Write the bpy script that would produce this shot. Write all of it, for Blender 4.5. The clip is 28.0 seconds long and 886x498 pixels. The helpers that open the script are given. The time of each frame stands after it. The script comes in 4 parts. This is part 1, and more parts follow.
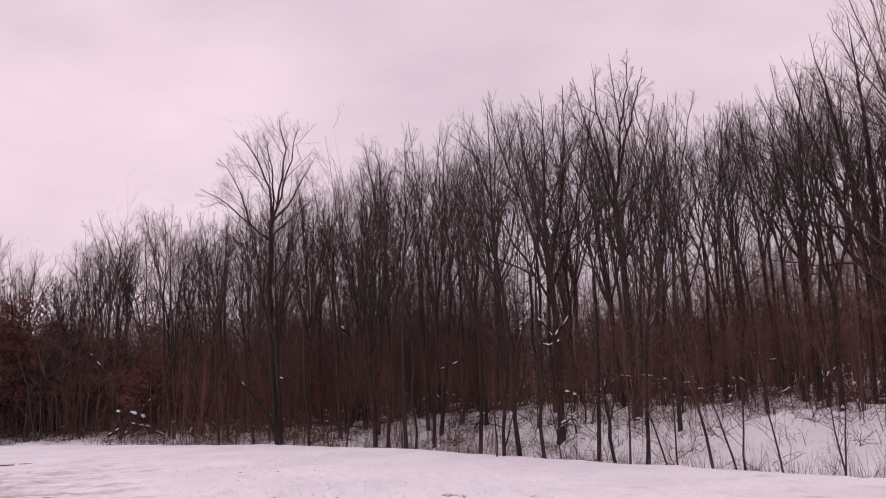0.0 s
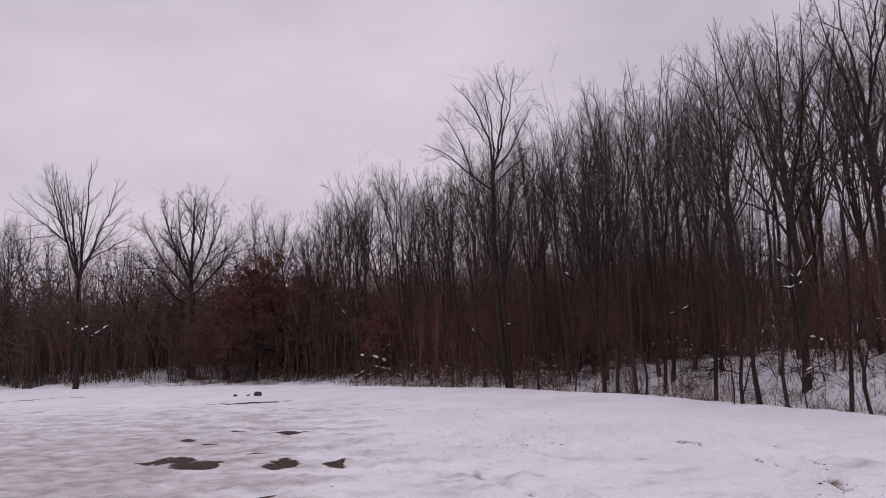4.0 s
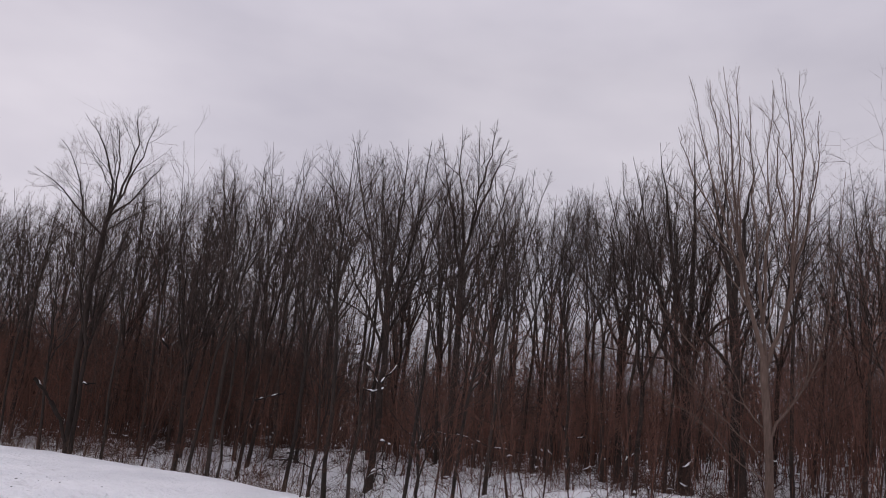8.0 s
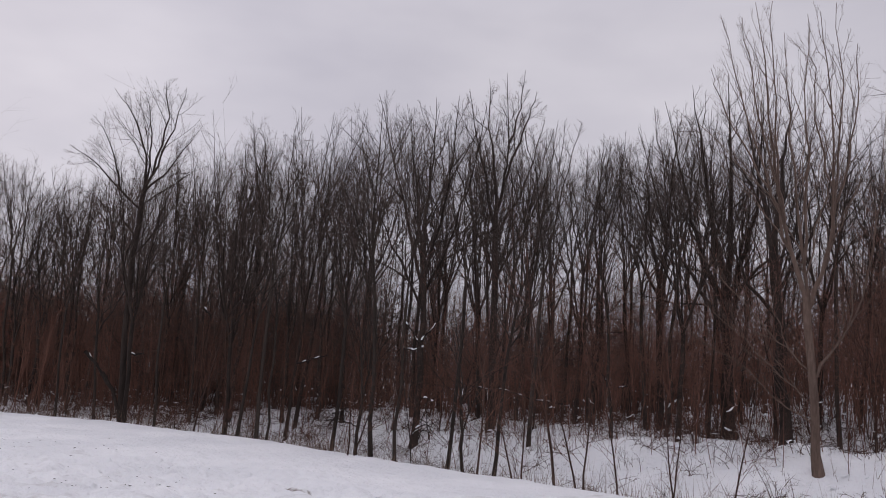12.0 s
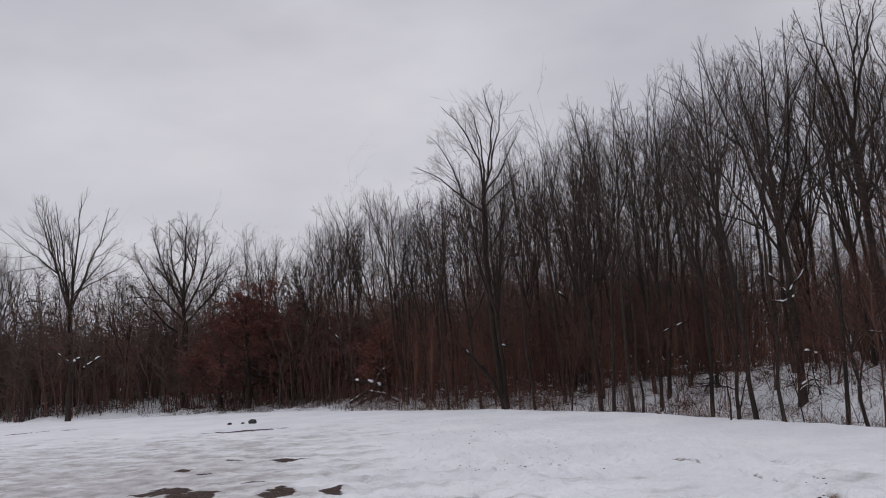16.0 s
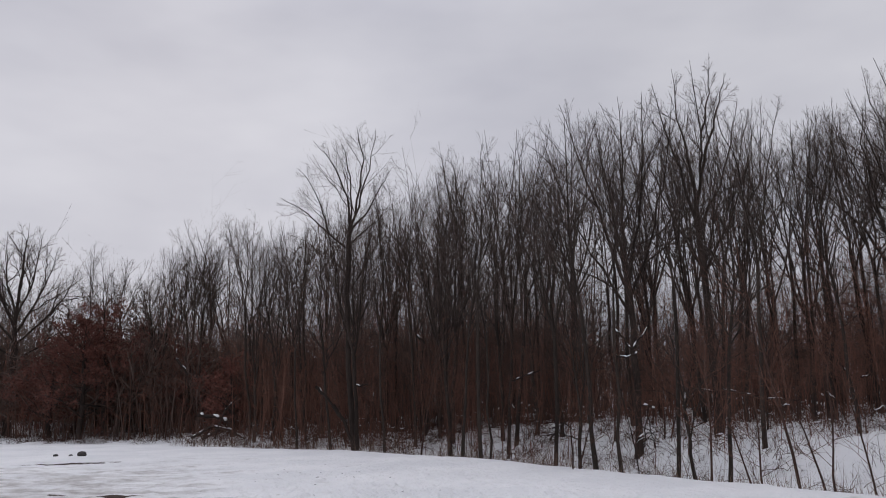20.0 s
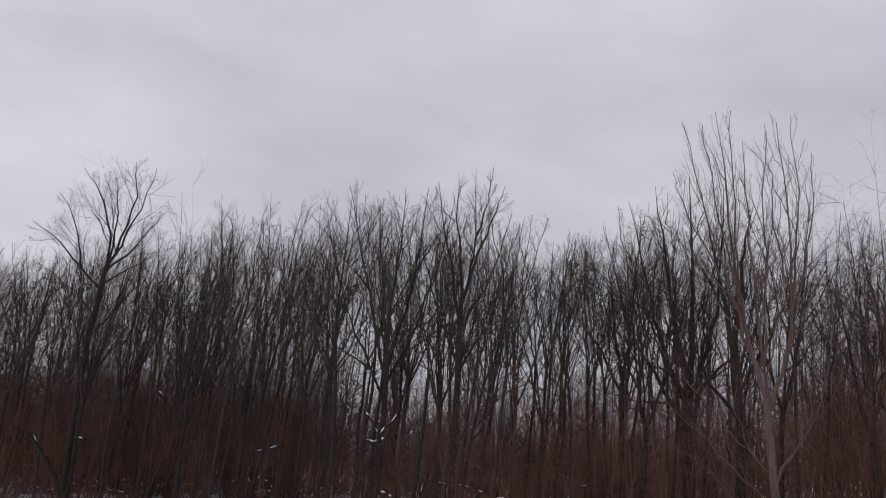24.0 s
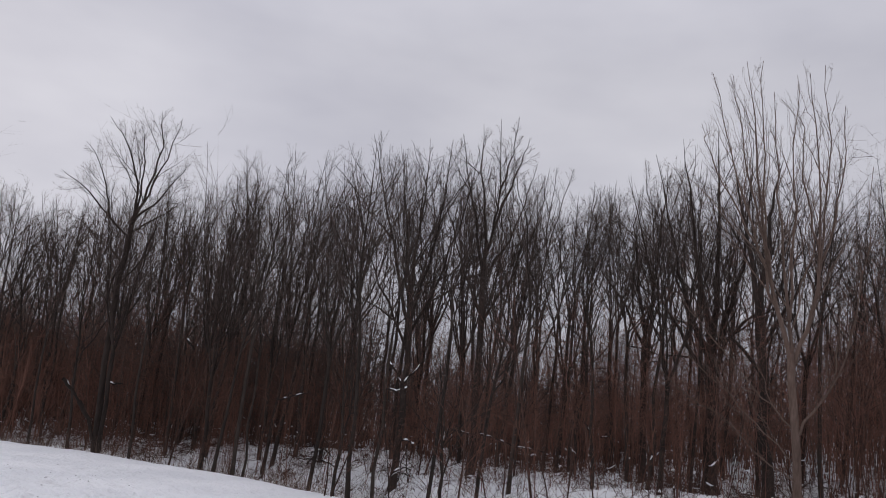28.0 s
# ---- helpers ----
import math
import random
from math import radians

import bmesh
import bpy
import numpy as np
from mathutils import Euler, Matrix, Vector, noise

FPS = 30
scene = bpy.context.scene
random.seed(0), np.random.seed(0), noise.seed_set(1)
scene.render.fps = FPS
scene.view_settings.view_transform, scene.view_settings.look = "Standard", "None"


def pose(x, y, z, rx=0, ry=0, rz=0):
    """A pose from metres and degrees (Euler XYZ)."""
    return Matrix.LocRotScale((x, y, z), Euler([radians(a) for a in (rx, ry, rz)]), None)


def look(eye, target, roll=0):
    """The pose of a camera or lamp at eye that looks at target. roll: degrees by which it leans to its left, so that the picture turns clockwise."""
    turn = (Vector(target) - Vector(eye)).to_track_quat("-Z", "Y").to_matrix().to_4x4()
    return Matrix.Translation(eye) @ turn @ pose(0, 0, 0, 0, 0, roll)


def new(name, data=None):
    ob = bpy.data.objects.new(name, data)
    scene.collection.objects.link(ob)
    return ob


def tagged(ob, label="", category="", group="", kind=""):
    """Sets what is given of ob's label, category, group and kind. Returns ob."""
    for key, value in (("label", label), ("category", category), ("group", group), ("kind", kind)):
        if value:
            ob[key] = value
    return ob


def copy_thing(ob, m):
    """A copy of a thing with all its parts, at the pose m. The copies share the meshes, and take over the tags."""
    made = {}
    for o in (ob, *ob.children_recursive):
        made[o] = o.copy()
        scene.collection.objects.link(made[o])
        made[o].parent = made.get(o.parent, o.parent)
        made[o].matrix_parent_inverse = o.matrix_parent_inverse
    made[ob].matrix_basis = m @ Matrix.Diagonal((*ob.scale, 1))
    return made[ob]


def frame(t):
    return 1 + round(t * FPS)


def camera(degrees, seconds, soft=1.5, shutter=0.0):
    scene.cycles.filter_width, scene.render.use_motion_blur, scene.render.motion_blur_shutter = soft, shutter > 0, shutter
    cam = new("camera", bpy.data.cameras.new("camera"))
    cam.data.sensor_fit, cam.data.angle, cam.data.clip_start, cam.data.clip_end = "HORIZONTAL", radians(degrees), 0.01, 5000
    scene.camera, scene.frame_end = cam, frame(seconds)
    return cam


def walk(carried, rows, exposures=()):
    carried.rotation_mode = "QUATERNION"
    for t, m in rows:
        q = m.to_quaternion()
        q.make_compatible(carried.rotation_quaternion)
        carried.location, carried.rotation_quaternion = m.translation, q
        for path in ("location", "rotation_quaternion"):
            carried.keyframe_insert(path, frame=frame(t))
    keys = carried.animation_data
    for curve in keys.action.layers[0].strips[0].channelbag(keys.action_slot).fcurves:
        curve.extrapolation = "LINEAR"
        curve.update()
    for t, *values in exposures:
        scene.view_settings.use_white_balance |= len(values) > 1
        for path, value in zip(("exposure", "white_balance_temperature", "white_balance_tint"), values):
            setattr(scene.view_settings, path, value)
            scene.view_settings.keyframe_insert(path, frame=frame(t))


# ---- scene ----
EYE = 1.65
cam = camera(58.13, 28.0, soft=1.0, shutter=0.12)
# seconds, tilt, lean, heading: a hand-held camera that turns on the spot
TURNS = [
    (0.0, 100.38, 2.25, -5.09),
    (0.5, 99.88, 1.68, -6.38),
    (1.0, 99.90, 1.64, -5.43),
    (1.5, 99.08, 0.53, 2.40),
    (2.0, 98.85, 2.79, 10.35),
    (2.5, 98.40, 3.12, 12.65),
    (4.5, 96.43, 0.94, 8.97),
    (5.0, 95.82, 0.92, 3.97),
    (5.5, 98.13, 1.02, -5.78),
    (6.0, 101.96, -3.63, -15.73),
    (6.5, 106.29, -4.47, -17.28),
    (7.0, 106.24, -5.84, -18.18),
    (7.5, 104.71, -5.58, -17.68),
    (8.0, 103.83, -5.74, -18.06),
    (8.5, 103.84, -5.17, -18.13),
    (9.0, 103.57, -4.43, -17.57),
    (9.5, 103.30, -4.18, -16.95),
    (10.0, 103.00, -3.96, -16.67),
    (10.5, 102.30, -3.79, -16.47),
    (11.0, 101.27, -3.57, -15.79),
    (11.5, 100.49, -3.55, -15.31),
    (13.5, 100.72, -1.82, -10.40),
    (14.0, 100.30, 0.25, 1.30),
    (14.5, 100.24, 1.95, 6.84),
    (15.0, 99.69, 4.53, 9.29),
    (15.5, 99.06, 3.75, 9.29),
    (16.0, 98.73, 3.53, 10.60),
    (16.5, 98.62, 3.13, 10.47),
    (17.0, 98.75, 2.70, 9.32),
    (17.5, 99.77, 1.59, 4.85),
    (18.0, 100.39, 1.06, 2.95),
    (18.5, 100.66, 1.14, 1.19),
    (19.0, 101.45, 1.26, -0.37),
    (19.5, 101.51, 0.99, -0.10),
    (20.0, 101.18, 0.94, 0.19),
    (20.5, 101.14, 0.63, 0.11),
    (22.5, 101.43, 0.12, -2.62),
    (23.0, 101.70, -0.14, -6.29),
    (23.5, 105.43, -2.65, -13.75),
    (24.0, 107.21, -4.79, -17.95),
    (24.5, 107.05, -5.19, -18.42),
    (25.0, 105.81, -5.74, -18.27),
    (25.5, 104.84, -5.45, -17.36),
    (26.0, 104.10, -5.47, -16.52),
    (26.5, 104.00, -5.79, -16.83),
    (27.0, 103.81, -5.75, -16.76),
    (27.5, 103.67, -5.86, -16.60),
    (28.0, 103.61, -5.73, -16.41),
]
EXPOSURES = [
    (0.0, 0.30, 7360, 38), (1.0, 0.22, 7240, 36), (2.0, 0.12, 7000, 33), (3.5, 0.02, 6800, 29), (5.0, 0.0, 6630, 24),
    (8.0, 0.12, 6640, 18), (11.0, 0.11, 6650, 17), (14.0, 0.09, 6600, 13), (17.0, -0.04, 6550, 11), (20.0, 0.07, 6550, 11),
    (24.0, 0.07, 6540, 12), (28.0, 0.08, 6540, 12)]
walk(cam, [(t, pose(0, 0, EYE, a, b, h)) for t, a, b, h in TURNS], EXPOSURES)

# ---------------------------------------------------------------- world and light
world = bpy.data.worlds.new("overcast_sky")
scene.world = world
world.use_nodes = True
wn, wl = world.node_tree.nodes, world.node_tree.links
wn.clear()
SUN_AZ, SUN_EL = -21.0, 24.0
sky = wn.new("ShaderNodeTexSky")
sky.sky_type, sky.sun_disc = "NISHITA", False
sky.sun_elevation, sky.sun_rotation = radians(SUN_EL), radians(SUN_AZ)
sky.dust_density = 1.0
sky_bg = wn.new("ShaderNodeBackground")
sky_bg.inputs["Strength"].default_value = 0.05
wl.new(sky.outputs["Color"], sky_bg.inputs["Color"])
tc = wn.new("ShaderNodeTexCoord")
mp = wn.new("ShaderNodeMapping")
mp.inputs["Scale"].default_value = (1.0, 1.0, 2.6)
wl.new(tc.outputs["Generated"], mp.inputs["Vector"])
cn = wn.new("ShaderNodeTexNoise")
cn.inputs["Scale"].default_value, cn.inputs["Detail"].default_value, cn.inputs["Roughness"].default_value = 3.0, 4.0, 0.5
wl.new(mp.outputs["Vector"], cn.inputs["Vector"])
cr = wn.new("ShaderNodeValToRGB")
cr.color_ramp.elements[0].position, cr.color_ramp.elements[0].color = 0.3, (0.515, 0.522, 0.59, 1)
cr.color_ramp.elements[1].position, cr.color_ramp.elements[1].color = 0.7, (0.655, 0.66, 0.718, 1)
wl.new(cn.outputs["Fac"], cr.inputs["Fac"])
# the veil is thinner round the hidden sun
sd = Vector((math.sin(radians(SUN_AZ)) * math.cos(radians(SUN_EL - 6)), math.cos(radians(SUN_AZ)) * math.cos(radians(SUN_EL - 6)), math.sin(radians(SUN_EL - 6))))
dot = wn.new("ShaderNodeVectorMath")
dot.operation = "DOT_PRODUCT"
dot.inputs[1].default_value = sd
wl.new(tc.outputs["Generated"], dot.inputs[0])
glow = wn.new("ShaderNodeMapRange")
glow.interpolation_type = "SMOOTHSTEP"
glow.inputs["From Min"].default_value, glow.inputs["From Max"].default_value = 0.80, 1.0
glow.inputs["To Min"].default_value, glow.inputs["To Max"].default_value = 0.0, 0.10
wl.new(dot.outputs["Value"], glow.inputs["Value"])
# brighter towards the zenith, as an overcast sky is
sep = wn.new("ShaderNodeSeparateXYZ")
wl.new(tc.outputs["Generated"], sep.inputs["Vector"])
zen = wn.new("ShaderNodeMapRange")
zen.inputs["From Min"].default_value, zen.inputs["From Max"].default_value = 0.45, 1.0
zen.inputs["To Min"].default_value, zen.inputs["To Max"].default_value = 0.88, 1.55
wl.new(sep.outputs["Z"], zen.inputs["Value"])
gain = wn.new("ShaderNodeMath")
gain.operation = "ADD"
wl.new(zen.outputs["Result"], gain.inputs[0])
wl.new(glow.outputs["Result"], gain.inputs[1])
cloud_bg = wn.new("ShaderNodeBackground")
wl.new(cr.outputs["Color"], cloud_bg.inputs["Color"])
wl.new(gain.outputs["Value"], cloud_bg.inputs["Strength"])
both = wn.new("ShaderNodeMixShader")
both.inputs["Fac"].default_value = 0.97  # the cloud's cover
wl.new(sky_bg.outputs["Background"], both.inputs[1])
wl.new(cloud_bg.outputs["Background"], both.inputs[2])
wout = wn.new("ShaderNodeOutputWorld")
wl.new(both.outputs["Shader"], wout.inputs["Surface"])

sun_data = bpy.data.lights.new("sun", "SUN")
sun_data.energy, sun_data.angle, sun_data.color = 0.5, radians(30), (1.0, 0.97, 0.93)
sun = new("sun", sun_data)
sun.matrix_world = look(Vector((0, 0, 60)) + sd * 40, (0, 0, 60))


# ---------------------------------------------------------------- materials
def rough_mat(name, dark, light, scale, rough=0.9, bump=0.4, stretch=(1, 1, 1), fine=6.0, vary=0.0):
    """A matt surface: two scales of noise between two colours, relief from the finer one, slight change from thing to thing."""
    m = bpy.data.materials.new(name)
    m.use_nodes = True
    n, l = m.node_tree.nodes, m.node_tree.links
    b = n["Principled BSDF"]
    b.inputs["Roughness"].default_value = rough
    b.inputs["Specular IOR Level"].default_value = 0.25
    co = n.new("ShaderNodeTexCoord")
    mapping = n.new("ShaderNodeMapping")
    mapping.inputs["Scale"].default_value = stretch
    l.new(co.outputs["Object"], mapping.inputs["Vector"])
    a, f = n.new("ShaderNodeTexNoise"), n.new("ShaderNodeTexNoise")
    for node, s, det in ((a, scale, 3.0), (f, scale * fine, 4.0)):
        node.inputs["Scale"].default_value, node.inputs["Detail"].default_value = s, det
        l.new(mapping.outputs["Vector"], node.inputs["Vector"])
    mix = n.new("ShaderNodeMath")
    mix.operation = "MULTIPLY_ADD"
    mix.inputs[1].default_value = 0.5
    half = n.new("ShaderNodeMath")
    half.operation = "MULTIPLY"
    half.inputs[1].default_value = 0.5
    l.new(f.outputs["Fac"], half.inputs[0])
    l.new(a.outputs["Fac"], mix.inputs[0])
    l.new(half.outputs["Value"], mix.inputs[2])
    ramp = n.new("ShaderNodeValToRGB")
    ramp.color_ramp.elements[0].position, ramp.color_ramp.elements[0].color = 0.35, (*dark, 1)
    ramp.color_ramp.elements[1].position, ramp.color_ramp.elements[1].color = 0.65, (*light, 1)
    l.new(mix.outputs["Value"], ramp.inputs["Fac"])
    out = ramp.outputs["Color"]
    if vary:
        info = n.new("ShaderNodeObjectInfo")
        rng_node = n.new("ShaderNodeMapRange")
        rng_node.inputs["To Min"].default_value, rng_node.inputs["To Max"].default_value = 1 - vary, 1 + vary
        l.new(info.outputs["Random"], rng_node.inputs["Value"])
        hsv = n.new("ShaderNodeHueSaturation")
        l.new(rng_node.outputs["Result"], hsv.inputs["Value"])
        l.new(out, hsv.inputs["Color"])
        out = hsv.outputs["Color"]
    l.new(out, b.inputs["Base Color"])
    if bump:
        bp = n.new("ShaderNodeBump")
        bp.inputs["Strength"].default_value, bp.inputs["Distance"].default_value = bump, 0.02
        l.new(f.outputs["Fac"], bp.inputs["Height"])
        l.new(bp.outputs["Normal"], b.inputs["Normal"])
    return m


BARK = rough_mat("grey_brown_bark", (0.024, 0.018, 0.015), (0.058, 0.043, 0.036), 3.0, stretch=(1, 1, 0.18), bump=0.8, vary=0.25)
BARK_DARK = rough_mat("dark_oak_bark", (0.019, 0.0135, 0.0112), (0.050, 0.036, 0.030), 3.0, stretch=(1, 1, 0.18), bump=0.8, vary=0.2)
BARK_PALE = rough_mat("pale_brown_bark", (0.088, 0.060, 0.048), (0.175, 0.122, 0.098), 4.0, stretch=(1, 1, 0.2), bump=0.6)
TWIG = rough_mat("grey_brown_twigs", (0.053, 0.037, 0.0315), (0.122, 0.086, 0.072), 2.0, bump=0, vary=0.25)
TWIG_PALE = rough_mat("pale_twigs", (0.075, 0.055, 0.049), (0.15, 0.112, 0.096), 2.0, bump=0)
TWIG_RED = rough_mat("red_brown_twigs", (0.092, 0.044, 0.032), (0.205, 0.100, 0.072), 1.5, bump=0, vary=0.3)
STEM_RED = rough_mat("red_brown_stems", (0.040, 0.023, 0.018), (0.098, 0.055, 0.043), 4.0, stretch=(1, 1, 0.25), bump=0.5, vary=0.25)
LEAF = rough_mat("withered_oak_leaves", (0.075, 0.026, 0.0195), (0.172, 0.064, 0.048), 1.2, rough=0.7, bump=0, vary=0.2)
WEED = rough_mat("dry_weeds", (0.10, 0.065, 0.05), (0.26, 0.18, 0.13), 2.0, bump=0)
STONE = rough_mat("wet_stone", (0.03, 0.028, 0.027), (0.09, 0.082, 0.078), 4.0, bump=0.8)
SNOW_CAP = rough_mat("lying_snow", (0.78, 0.79, 0.81), (0.88, 0.89, 0.91), 5.0, rough=0.7, bump=0.3)


def ground_mat():
    """Snow, trodden and thawed in places: the mesh says where it is bare (wet asphalt) and where it is dirty slush;
    both colours also paint some shade.
    """
    m = bpy.data.materials.new("snow_cover")
    m.use_nodes = True
    n, l = m.node_tree.nodes, m.node_tree.links
    b = n["Principled BSDF"]
    co = n.new("ShaderNodeTexCoord")

    def noise_at(scale, detail=4.0, rough=0.55, stretch=(1, 1, 1)):
        mapping = n.new("ShaderNodeMapping")
        mapping.inputs["Scale"].default_value = stretch
        l.new(co.outputs["Object"], mapping.inputs["Vector"])
        node = n.new("ShaderNodeTexNoise")
        node.inputs["Scale"].default_value, node.inputs["Detail"].default_value, node.inputs["Roughness"].default_value = scale, detail, rough
        l.new(mapping.outputs["Vector"], node.inputs["Vector"])
        return node.outputs["Fac"]

    def ramp(value, lo, hi, a=0.0, c=1.0):
        r = n.new("ShaderNodeMapRange")
        r.interpolation_type = "SMOOTHSTEP"
        for key, v in zip(("From Min", "From Max", "To Min", "To Max"), (lo, hi, a, c)):
            r.inputs[key].default_value = v
        l.new(value, r.inputs["Value"])
        return r.outputs["Result"]

    def op(kind, x, y):
        o = n.new("ShaderNodeMath")
        o.operation = kind
        for i, v in enumerate((x, y)):
            if isinstance(v, float):
                o.inputs[i].default_value = v
            else:
                l.new(v, o.inputs[i])
        return o.outputs["Value"]

    def blend(f, x, y):
        o = n.new("ShaderNodeMix")
        o.data_type = "RGBA"
        for key, v in ((0, f), (6, x), (7, y)):
            if isinstance(v, tuple):
                o.inputs[key].default_value = (*v, 1)
            else:
                l.new(v, o.inputs[key])
        return o.outputs[2]

    def field(name):
        a = n.new("ShaderNodeAttribute")
        a.attribute_name = name
        return a.outputs["Fac"]

    coarse, fine, grit = noise_at(0.35), noise_at(2.6, 5.0), noise_at(38.0, 2.0)
    streak = noise_at(1.0, 6.0, 0.62, (0.8, 1.3, 1.0))
    snow = blend(ramp(coarse, 0.35, 0.65), (0.83, 0.84, 0.86), (0.91, 0.915, 0.93))
    slush_shade = blend(ramp(fine, 0.3, 0.7), (0.42, 0.40, 0.39), (0.68, 0.67, 0.67))
    dirt = blend(ramp(grit, 0.35, 0.65), (0.10, 0.075, 0.058), (0.32, 0.26, 0.22))
    asphalt = blend(ramp(grit, 0.35, 0.65), (0.046, 0.031, 0.027), (0.096, 0.068, 0.060))
    # grey streaks: slush, and in part the relief's shading put into the colour
    s_mask = ramp(op("ADD", field("slush_shade"), op("MULTIPLY", op("SUBTRACT", streak, 0.5), 1.6)), 0.35, 0.85)
    d_mask = ramp(op("ADD", field("dirt"), op("MULTIPLY", op("SUBTRACT", fine, 0.5), 1.8)), 0.45, 0.9)
    b_mask = ramp(op("ADD", field("bare"), op("ADD", op("MULTIPLY", op("SUBTRACT", streak, 0.5), 1.6), op("MULTIPLY", op("SUBTRACT", fine, 0.5), 1.5))), 0.50, 0.62)
    col = blend(b_mask, blend(d_mask, blend(s_mask, snow, slush_shade), dirt), asphalt)
    l.new(col, b.inputs["Base Color"])
    b.inputs["Roughness"].default_value = 0.8
    b.inputs["Specular IOR Level"].default_value = 0.03
    bump = n.new("ShaderNodeBump")
    bump.inputs["Strength"].default_value, bump.inputs["Distance"].default_value = 1.0, 0.22
    l.new(op("ADD", fine, op("MULTIPLY", noise_at(9.0), 0.35)), bump.inputs["Height"])
    l.new(bump.outputs["Normal"], b.inputs["Normal"])
    return m


# ---------------------------------------------------------------- helpers
def mesh_of(name, verts, tris, quads, mat, smooth=False):
    me = bpy.data.meshes.new(name)
    verts = np.asarray(verts, np.float32).reshape(-1, 3)
    tris, quads = np.asarray(tris, np.int32).reshape(-1, 3), np.asarray(quads, np.int32).reshape(-1, 4)
    me.vertices.add(len(verts))
    me.vertices.foreach_set("co", verts.ravel())
    me.loops.add(tris.size + quads.size)
    me.loops.foreach_set("vertex_index", np.concatenate([tris.ravel(), quads.ravel()]))
    me.polygons.add(len(tris) + len(quads))
    starts = np.concatenate([np.arange(len(tris)) * 3, tris.size + np.arange(len(quads)) * 4]).astype(np.int32)
    me.polygons.foreach_set("loop_start", starts)
    me.update(calc_edges=True)
    me.validate()
    me.materials.append(mat)
    if smooth:
        me.polygons.foreach_set("use_smooth", np.ones(len(me.polygons), bool))
    return me


def part(name, me, parent, label=""):
    ob = new(name, me)
    ob.parent = parent
    if label:
        ob["label"] = label
    return ob


class Soup:
    """Collects tubes and cones of wood for one mesh."""

    def __init__(self):
        self.v, self.t, self.q, self.n = [], [], [], 0

    def tubes(self, pts, rad, sides):
        """pts (N, K, 3), rad (N, K): N tapering tubes of K rings."""
        N, K = rad.shape
        d = np.gradient(pts, axis=1)
        d /= np.linalg.norm(d, axis=2, keepdims=True) + 1e-9
        ref = np.where(np.abs(d[:, :1, 2:]) > 0.9, [[[1.0, 0, 0]]], [[[0, 0, 1.0]]])
        a = np.cross(d, np.broadcast_to(ref, d.shape))
        a /= np.linalg.norm(a, axis=2, keepdims=True) + 1e-9
        b = np.cross(d, a)
        th = np.arange(sides) * 2 * np.pi / sides
        ring = pts[:, :, None] + rad[:, :, None, None] * (a[:, :, None] * np.cos(th)[:, None] + b[:, :, None] * np.sin(th)[:, None])
        i = np.arange(N * K * sides).reshape(N, K, sides) + self.n
        j = np.roll(i, -1, axis=2)
        self.q.append(np.stack([i[:, :-1], j[:, :-1], j[:, 1:], i[:, 1:]], -1).reshape(-1, 4))
        self.v.append(ring.reshape(-1, 3))
        self.n += N * K * sides

    def cones(self, a, b, r):
        """N thin three-sided twigs from a to b."""
        N = len(a)
        d = b - a
        d /= np.linalg.norm(d, axis=1, keepdims=True) + 1e-9
        p = np.cross(d, np.where(np.abs(d[:, 2:]) > 0.9, [[1.0, 0, 0]], [[0, 0, 1.0]]))
        p /= np.linalg.norm(p, axis=1, keepdims=True) + 1e-9
        q = np.cross(d, p)
        r = np.asarray(r).reshape(-1, 1)
        v = np.stack([a + r * p, a + r * (-0.5 * p + 0.866 * q), a + r * (-0.5 * p - 0.866 * q), b], 1)
        i = np.arange(N)[:, None] * 4 + self.n
        self.t.append(np.concatenate([i + [0, 1, 3], i + [1, 2, 3], i + [2, 0, 3]], 0))
        self.v.append(v.reshape(-1, 3))
        self.n += 4 * N

    def mesh(self, name, mat, smooth=True):
        cat = lambda x, k: np.concatenate(x) if x else np.zeros((0, k), int)
        return mesh_of(name, np.concatenate(self.v), cat(self.t, 3), cat(self.q, 4), mat, smooth)


def bend(rng, start, way, length, K, wob, up, crook=0.0):
    """N branches as polylines of K points that wander and strive upward, crooked from point to point."""
    N = len(start)
    pts = np.empty((N, K, 3))
    pts[:, 0] = start
    d = way.copy()
    for k in range(1, K):
        d = d + rng.normal(0, wob, (N, 3)) + np.array([0, 0, up])
        d /= np.linalg.norm(d, axis=1, keepdims=True)
        pts[:, k] = pts[:, k - 1] + d * (length / (K - 1))[:, None]
    if crook:
        pts[:, 1:-1] += rng.normal(0, crook, (N, K - 2, 3)) * (length / (K - 1))[:, None, None]
    return pts


